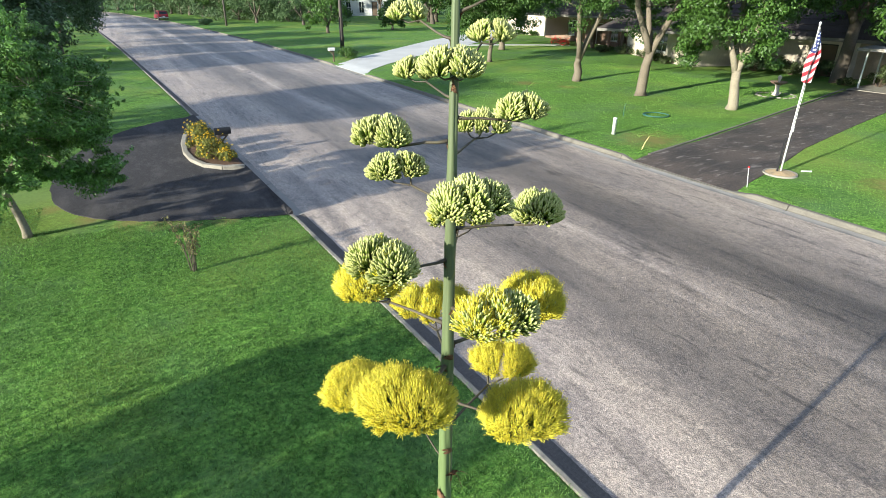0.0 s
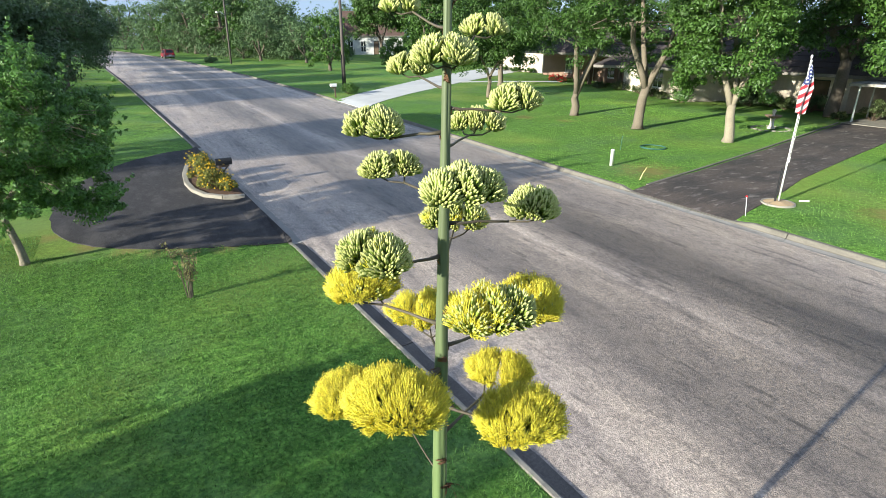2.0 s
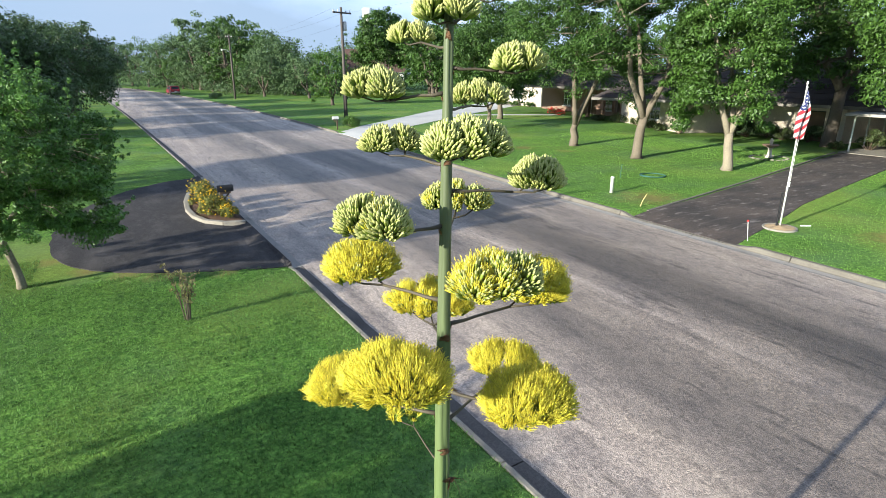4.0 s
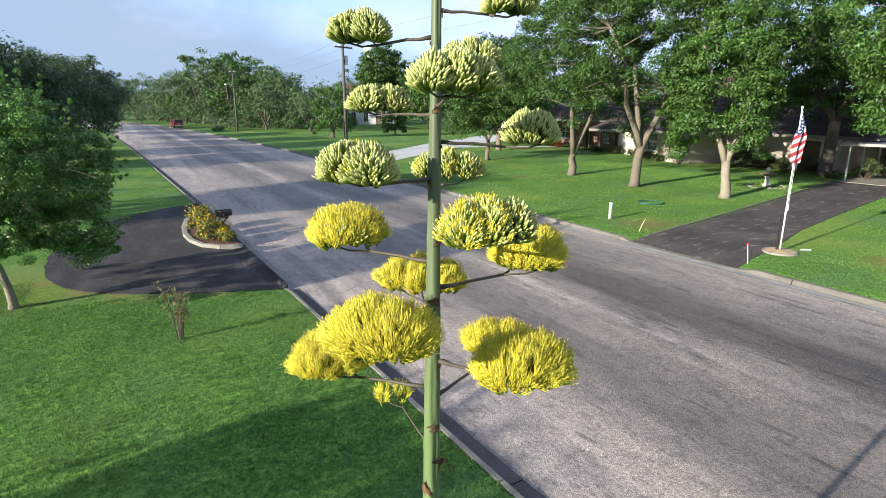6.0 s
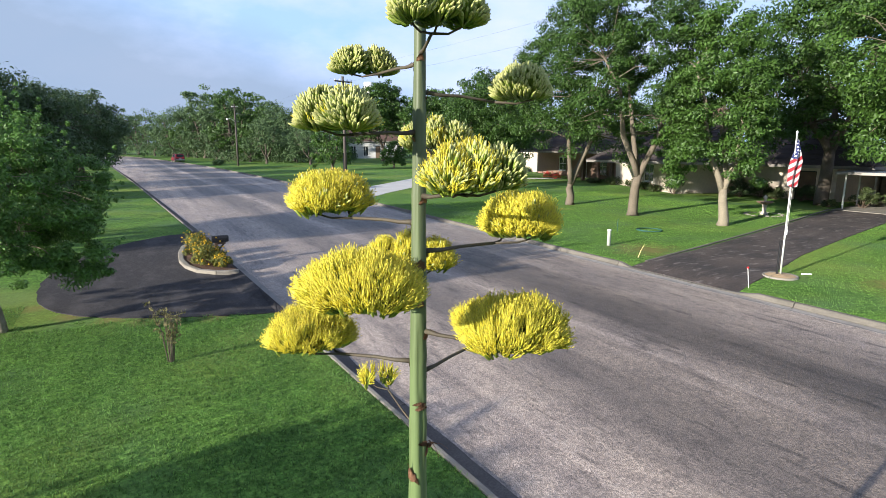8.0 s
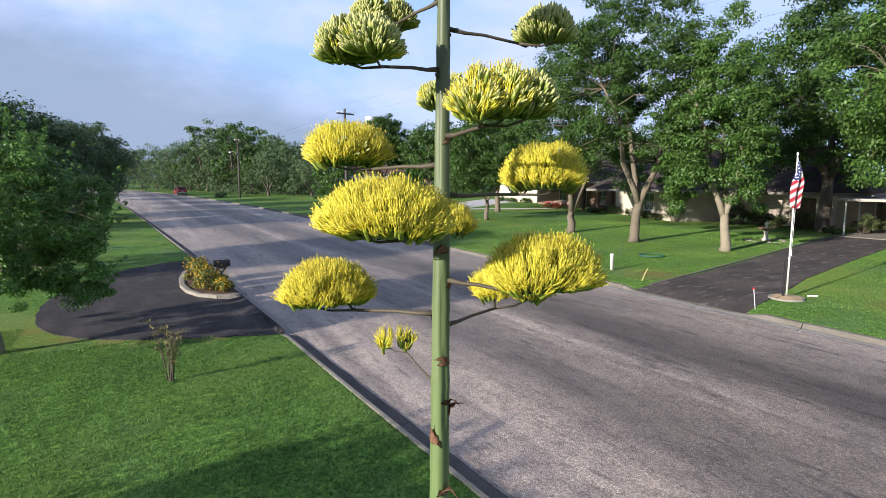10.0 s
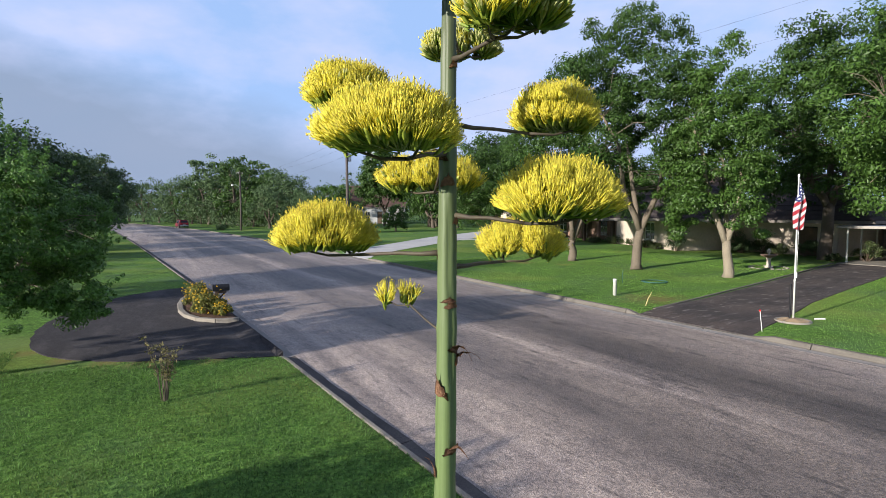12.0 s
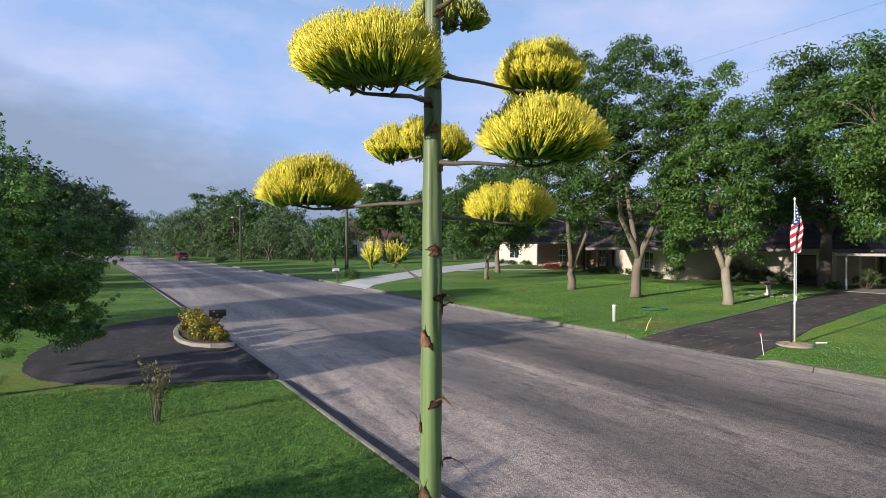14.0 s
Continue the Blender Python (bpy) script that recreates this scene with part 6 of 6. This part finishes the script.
# far side of the street, further along
F = "leafy roadside tree further down the street"
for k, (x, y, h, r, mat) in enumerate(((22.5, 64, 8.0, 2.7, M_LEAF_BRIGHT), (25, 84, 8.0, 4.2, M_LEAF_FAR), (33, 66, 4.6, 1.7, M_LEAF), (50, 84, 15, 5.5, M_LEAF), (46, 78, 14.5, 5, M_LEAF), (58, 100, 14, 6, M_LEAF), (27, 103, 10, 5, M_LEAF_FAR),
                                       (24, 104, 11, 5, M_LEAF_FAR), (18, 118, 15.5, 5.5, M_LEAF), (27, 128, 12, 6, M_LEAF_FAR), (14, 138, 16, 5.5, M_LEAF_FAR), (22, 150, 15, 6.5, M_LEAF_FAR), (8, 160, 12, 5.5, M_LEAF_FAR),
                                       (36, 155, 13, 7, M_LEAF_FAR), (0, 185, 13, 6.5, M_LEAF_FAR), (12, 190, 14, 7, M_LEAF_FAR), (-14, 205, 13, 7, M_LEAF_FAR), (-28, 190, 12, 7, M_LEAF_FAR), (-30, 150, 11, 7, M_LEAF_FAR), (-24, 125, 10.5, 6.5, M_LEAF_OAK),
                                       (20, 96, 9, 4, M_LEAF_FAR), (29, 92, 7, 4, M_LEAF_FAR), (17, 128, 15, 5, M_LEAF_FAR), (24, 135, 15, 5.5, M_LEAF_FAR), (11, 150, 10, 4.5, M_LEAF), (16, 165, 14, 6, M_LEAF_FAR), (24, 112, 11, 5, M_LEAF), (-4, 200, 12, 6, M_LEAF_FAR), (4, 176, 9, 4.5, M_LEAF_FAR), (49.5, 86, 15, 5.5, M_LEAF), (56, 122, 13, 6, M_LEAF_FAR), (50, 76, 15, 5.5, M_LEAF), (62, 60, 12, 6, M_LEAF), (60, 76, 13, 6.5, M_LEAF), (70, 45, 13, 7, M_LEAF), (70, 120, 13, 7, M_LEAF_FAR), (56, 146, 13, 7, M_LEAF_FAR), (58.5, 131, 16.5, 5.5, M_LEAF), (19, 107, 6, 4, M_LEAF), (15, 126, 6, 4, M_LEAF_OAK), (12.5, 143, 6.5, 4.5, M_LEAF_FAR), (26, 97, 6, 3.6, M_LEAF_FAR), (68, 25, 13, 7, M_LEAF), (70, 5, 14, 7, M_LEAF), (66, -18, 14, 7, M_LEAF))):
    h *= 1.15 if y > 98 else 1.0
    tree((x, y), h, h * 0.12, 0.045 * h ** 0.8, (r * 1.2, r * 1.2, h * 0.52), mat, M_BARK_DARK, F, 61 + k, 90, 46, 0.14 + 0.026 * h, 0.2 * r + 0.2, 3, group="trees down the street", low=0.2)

tree((43.8, 95.6), 16.8, 3.0, 0.32, (6.6, 6.6, 7.4), M_LEAF, M_BARK_DARK, "tall dark tree before the far house", 58, 270, 70, 0.46, 1.2, 3, group="trees down the street", low=0.8)

# far woods that close the view
rng = np.random.default_rng(5)
cs = [(-60 + 2.2 * k + rng.normal() * 3, 205 - 0.25 * k + rng.normal() * 6, 2 + rng.random() * 9) for k in range(90)] + [(-380 + 8.0 * k + rng.normal() * 3, 330 + rng.normal() * 25, 3 + rng.random() * 8) for k in range(100)] + [(130 + rng.normal() * 12, -120 + 6.0 * k, 3 + rng.random() * 9) for k in range(80)] + \
     [(-90 + rng.normal() * 12, -120 + 6.0 * k, 3 + rng.random() * 8) for k in range(76)] + [(-120 + 6.0 * k, -120 + rng.normal() * 10, 3 + rng.random() * 8) for k in range(44)]
# leafy filler added under the far trees; its dark green stands for their shade
belt = [(8, 172), (13, 150), (15.5, 126), (19, 107), (23.5, 97), (29, 94)]
low = [(lerp_table([(q[1] * -1, q[0]) for q in belt], -y) + 1.0 + rng.normal() * 0.8, y, 0.5 + 1.9 * rng.random()) for y in steps(94, 172, 70)] + [(14 + 1.0 * k + rng.normal() * 2, 112 + 0.1 * k + rng.normal() * 5, 0.6 + 2.2 * rng.random()) for k in range(60) if not 22 < k < 42] + \
      [(-8 + 1.0 * k + rng.normal() * 2, 168 - 0.5 * k + rng.normal() * 5, 0.6 + 2.6 * rng.random()) for k in range(50)] + \
      [(-16 - 0.1 * k + rng.normal() * 2, 20 + 1.6 * k, 0.6 + 2.2 * rng.random()) for k in range(70)] + \
      [(58 + rng.normal() * 2, -20 + 1.6 * k, 0.6 + 2.2 * rng.random()) for k in range(70)]
v, f = leaf_cloud(low, [2.4] * len(low), 110, 0.42, rng, 0.8)
v[:, 2] = np.maximum(v[:, 2], 0.05)
tagged(raw_np("undergrowth", v, f, M_LEAF_OAK), "added dark undergrowth for the shade below the far trees", "undergrowth", kind="stuff")
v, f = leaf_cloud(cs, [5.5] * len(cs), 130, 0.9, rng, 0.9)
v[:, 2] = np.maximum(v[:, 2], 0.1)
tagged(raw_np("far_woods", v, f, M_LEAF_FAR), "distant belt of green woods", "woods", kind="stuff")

build_island()
for k, (x, y, r, h) in enumerate(((-0.85, 6.1, 0.58, 0.74), (-1.0, 7.3, 0.6, 0.85), (-0.95, 8.6, 0.6, 0.85), (-0.5, 5.5, 0.3, 0.45))):
    bush("flowering_bush", (x, y), r, h, M_BEDLEAF, "leafy bush covered in yellow and orange blossoms in the bed", 200 + k, "flowering bush", 90, 26, 0.075, M_PETAL, 95, 0.06, z=0.21, group="flowering bushes in the bed")
build_mailbox((-0.55, 6.6), 0, 0.98, M_BLACK, M_WOOD, "dark mailbox on a weathered wooden post in the bed", 0.16)
build_mailbox((12.45, 32.4), 180, 1.15, M_WHITE, M_WOOD, "pale mailbox on a wooden post beside the kerb", 0.13)
bush("bush", (14.4, 34.4), 0.95, 1.1, M_LEAF_BRIGHT, "round green bush beside the pale driveway", 210, "bush", 110, 30, 0.09)
build_flagpole()
build_small_things()

# the spindly sapling on the near lawn
sap = thing("sapling", "spindly crape myrtle sapling with sparse brownish leaves", "sapling", at=(-2.56, -2.36, land(-2.56, -2.36)))
rs = random.Random(9)
tips = []
for k in range(11):
    bm = bmesh.new()
    a = k * 2.4 + rs.uniform(-0.4, 0.4)
    e = Vector((math.cos(a), math.sin(a), 0)) * rs.uniform(0.10, 0.34) + Vector((0, 0, rs.uniform(0.75, 1.3)))
    m = Vector((e.x * 0.35 + rs.uniform(-0.04, 0.04), e.y * 0.35 + rs.uniform(-0.04, 0.04), e.z * 0.5))
    tube(bm, [(math.cos(a) * 0.04, math.sin(a) * 0.04, -0.05), m, m.lerp(e, 0.6) + Vector((rs.uniform(-0.03, 0.03), rs.uniform(-0.03, 0.03), 0)), e], [0.011, 0.008, 0.006, 0.003], 5)
    for q in (0.45, 0.65, 0.8):               # side twigs
        p = m.lerp(e, q) if q > 0.5 else m
        o = p + Vector((rs.uniform(-0.13, 0.13), rs.uniform(-0.13, 0.13), rs.uniform(0.04, 0.14)))
        tube(bm, [p, o], [0.005, 0.002], 4)
        tips.append(o)
    part("stem", bm, M_BRANCH, sap)
    tips += [e, m, m.lerp(e, 0.5)]
v, f = leaf_cloud([tuple(p) for p in tips], [0.05 + 0.05 * rs.random() for _ in tips], 7, 0.055, np.random.default_rng(8))
tagged(raw_np("leaves", v, f, M_SHRUB_BROWN, sap), kind="stuff")

tower = thing("water_tower", "white water tank on a tall column above the trees", "water tower", at=(66, 158, 0.3))
bm = bmesh.new()
lathe(bm, [(1.0, 0), (0.9, 1.0), (0.9, 20.0), (1.2, 20.3)], 20)
part("column", bm, M_WHITE, tower, smooth=True)
bm = bmesh.new()
lathe(bm, [(0.9, 20.0), (1.5, 20.2), (1.6, 20.4), (1.6, 22.6), (1.4, 22.8), (0.4, 22.9)], 24)
part("tank", bm, M_WHITE, tower, smooth=True)

build_house()
build_carport()
build_far_house()
for k, (x, y, r, h, mat) in enumerate(((36.2, 21.4, 0.8, 0.9, M_SHRUB), (35.3, 19.4, 0.7, 0.8, M_SHRUB), (34.4, 17.6, 0.6, 0.7, M_SHRUB), (33.8, 15.2, 0.9, 1.9, M_LEAF_OAK), (36.6, 11.5, 0.9, 1.1, M_LEAF_OAK), (36.8, 9.0, 0.8, 0.9, M_SHRUB), (37.6, 12.6, 1.0, 2.0, M_LEAF_OAK), (37.3, 10.4, 0.9, 1.4, M_SHRUB), (37.0, 7.4, 1.0, 1.6, M_LEAF_OAK), (36.0, 3.2, 0.8, 1.7, M_SHRUB), (36.9, 1.9, 0.7, 1.5, M_SHRUB),
                                       (37.2, 24.6, 1.0, 0.9, M_SHRUB), (37.0, 27.0, 0.9, 0.7, M_SHRUB), (44.2, 47.5, 0.8, 0.8, M_LEAF), (44.0, 50.5, 0.8, 0.7, M_LEAF), (43.8, 52.8, 0.8, 0.8, M_LEAF), (35.0, 4.6, 0.5, 0.5, M_SHRUB))):
    bush("shrub", (x, y), r, h, mat, "clipped shrub growing against the house wall", 220 + k, "shrub", 70, 22, 0.1, group="shrubs along the house")
for k, (x, y) in enumerate(((38.0, 34.0), (38.3, 35.6))):
    bush("flowering_shrub", (x, y), 0.6, 0.7, M_SHRUB, "low shrub with red blossoms by the porch", 240 + k, "flowering shrub", 60, 18, 0.08, M_PETAL_RED, 150, 0.12, group="red shrubs by the porch")
bush("hedge_clump", (40.0, 107.0), 2.6, 2.2, M_LEAF_OAK, "dark shrubbery in front of the far house", 244, "shrub", 140, 40, 0.2)
bush("bush", (11.3, 95.0), 1.2, 1.3, M_LEAF_FAR, "grey-green bush beside the far kerb", 245, "bush", 100, 30, 0.14)

power_pole((15.6, 39.0), 10.4, 1.05, "tall dark wooden power pole with a cross-arm and transformer", 20, True)
power_pole((13.8, 90.0), 10.6, 0.5, "slim wooden power pole with a street lamp", 0, False, True)
power_pole((12.5, 150.0), 11.0, 0.9, "slim wooden power pole far down the street", 10)
power_pole((-13.0, 178.0), 10.0, 0.0, "slim lamp pole far down the street", 0, False, True)
for dx in (-0.95, 0.95):
    wire((15.6 + dx, 39.0, 10.3), (13.8 + dx * 0.4, 90.0, 10.4), 0.9, 0.005)
wire((15.6, 39.0, 9.0), (13.8, 90.0, 9.2), 0.9, 0.006)
for z, r in ((10.9, 0.003), (9.9, 0.003)):
    wire((15.6, 39.0, z), (17.4, -44.0, z), 0.5, r)

car((6.4, 121.0), 98, "red estate car parked on the roadside", 0.06)
car((41.2, -0.6), 12, "red saloon parked under the carport", land(41, -0.6) + 0.06, False)

# grass blades on the near lawn and the verges
def on_lawn(x, y):
    if x > xl(y) - 0.01 or (x - AX) ** 2 + (y - AY) ** 2 < 0.01:
        return False
    if noise.noise(Vector((x * 2.2, y * 2.2, 5))) > 0.12 and y > -0.32 + 0.12 * noise.noise(Vector((x * 3, y * 3, 0))) + max(0.0, (-0.3 - x)) * 0.30 and x > -5.4:
        return False                         # thin, worn turf along the asphalt
    return y < 0.05 + 0.05 * math.sin(x * 7) + max(0.0, (-0.3 - x)) * 0.30 or x < -5.6


grass("lawn_grass", 190000, (-8.5, 0.8), (-12.0, 3.5), 0.045, 71, "short green turf blades of the near lawn", 0.0048, on_lawn, tuft=3, spread=0.009)


def on_far_lawn(x, y):
    if x < xr(y) + 0.02 or (x - 14.66) ** 2 + (y + 4.14) ** 2 < 0.55:
        return False
    if min(math.hypot(x - 16.4, y + 6.6) / 1.0, math.hypot(x - 14.6, y - 1.0) / 0.8, math.hypot(x - 19.0, y - 15.2) / 0.7) < 0.75 + 0.3 * noise.noise(Vector((x * 3, y * 3, 0))):
        return False
    near, far = lerp_table([(12, -4.4), (15, -3.75), (18.4, -2.75), (23, -1.85), (28, -0.95), (34.2, 0.1)], x), lerp_table([(12, -0.4), (16, 0.18), (21.6, 1.2), (28, 2.5), (33.6, 3.8)], x)
    return not near - 0.02 < y < far


grass("verge_grass", 150000, (11.9, 31.0), (-9.0, 20.0), 0.032, 73, "short green turf blades of the lawn across the street", 0.011, on_far_lawn, True, M_BLADE_SUNLIT)
kerb_line("left", xl, 1)
kerb_line("right", xr, -1)
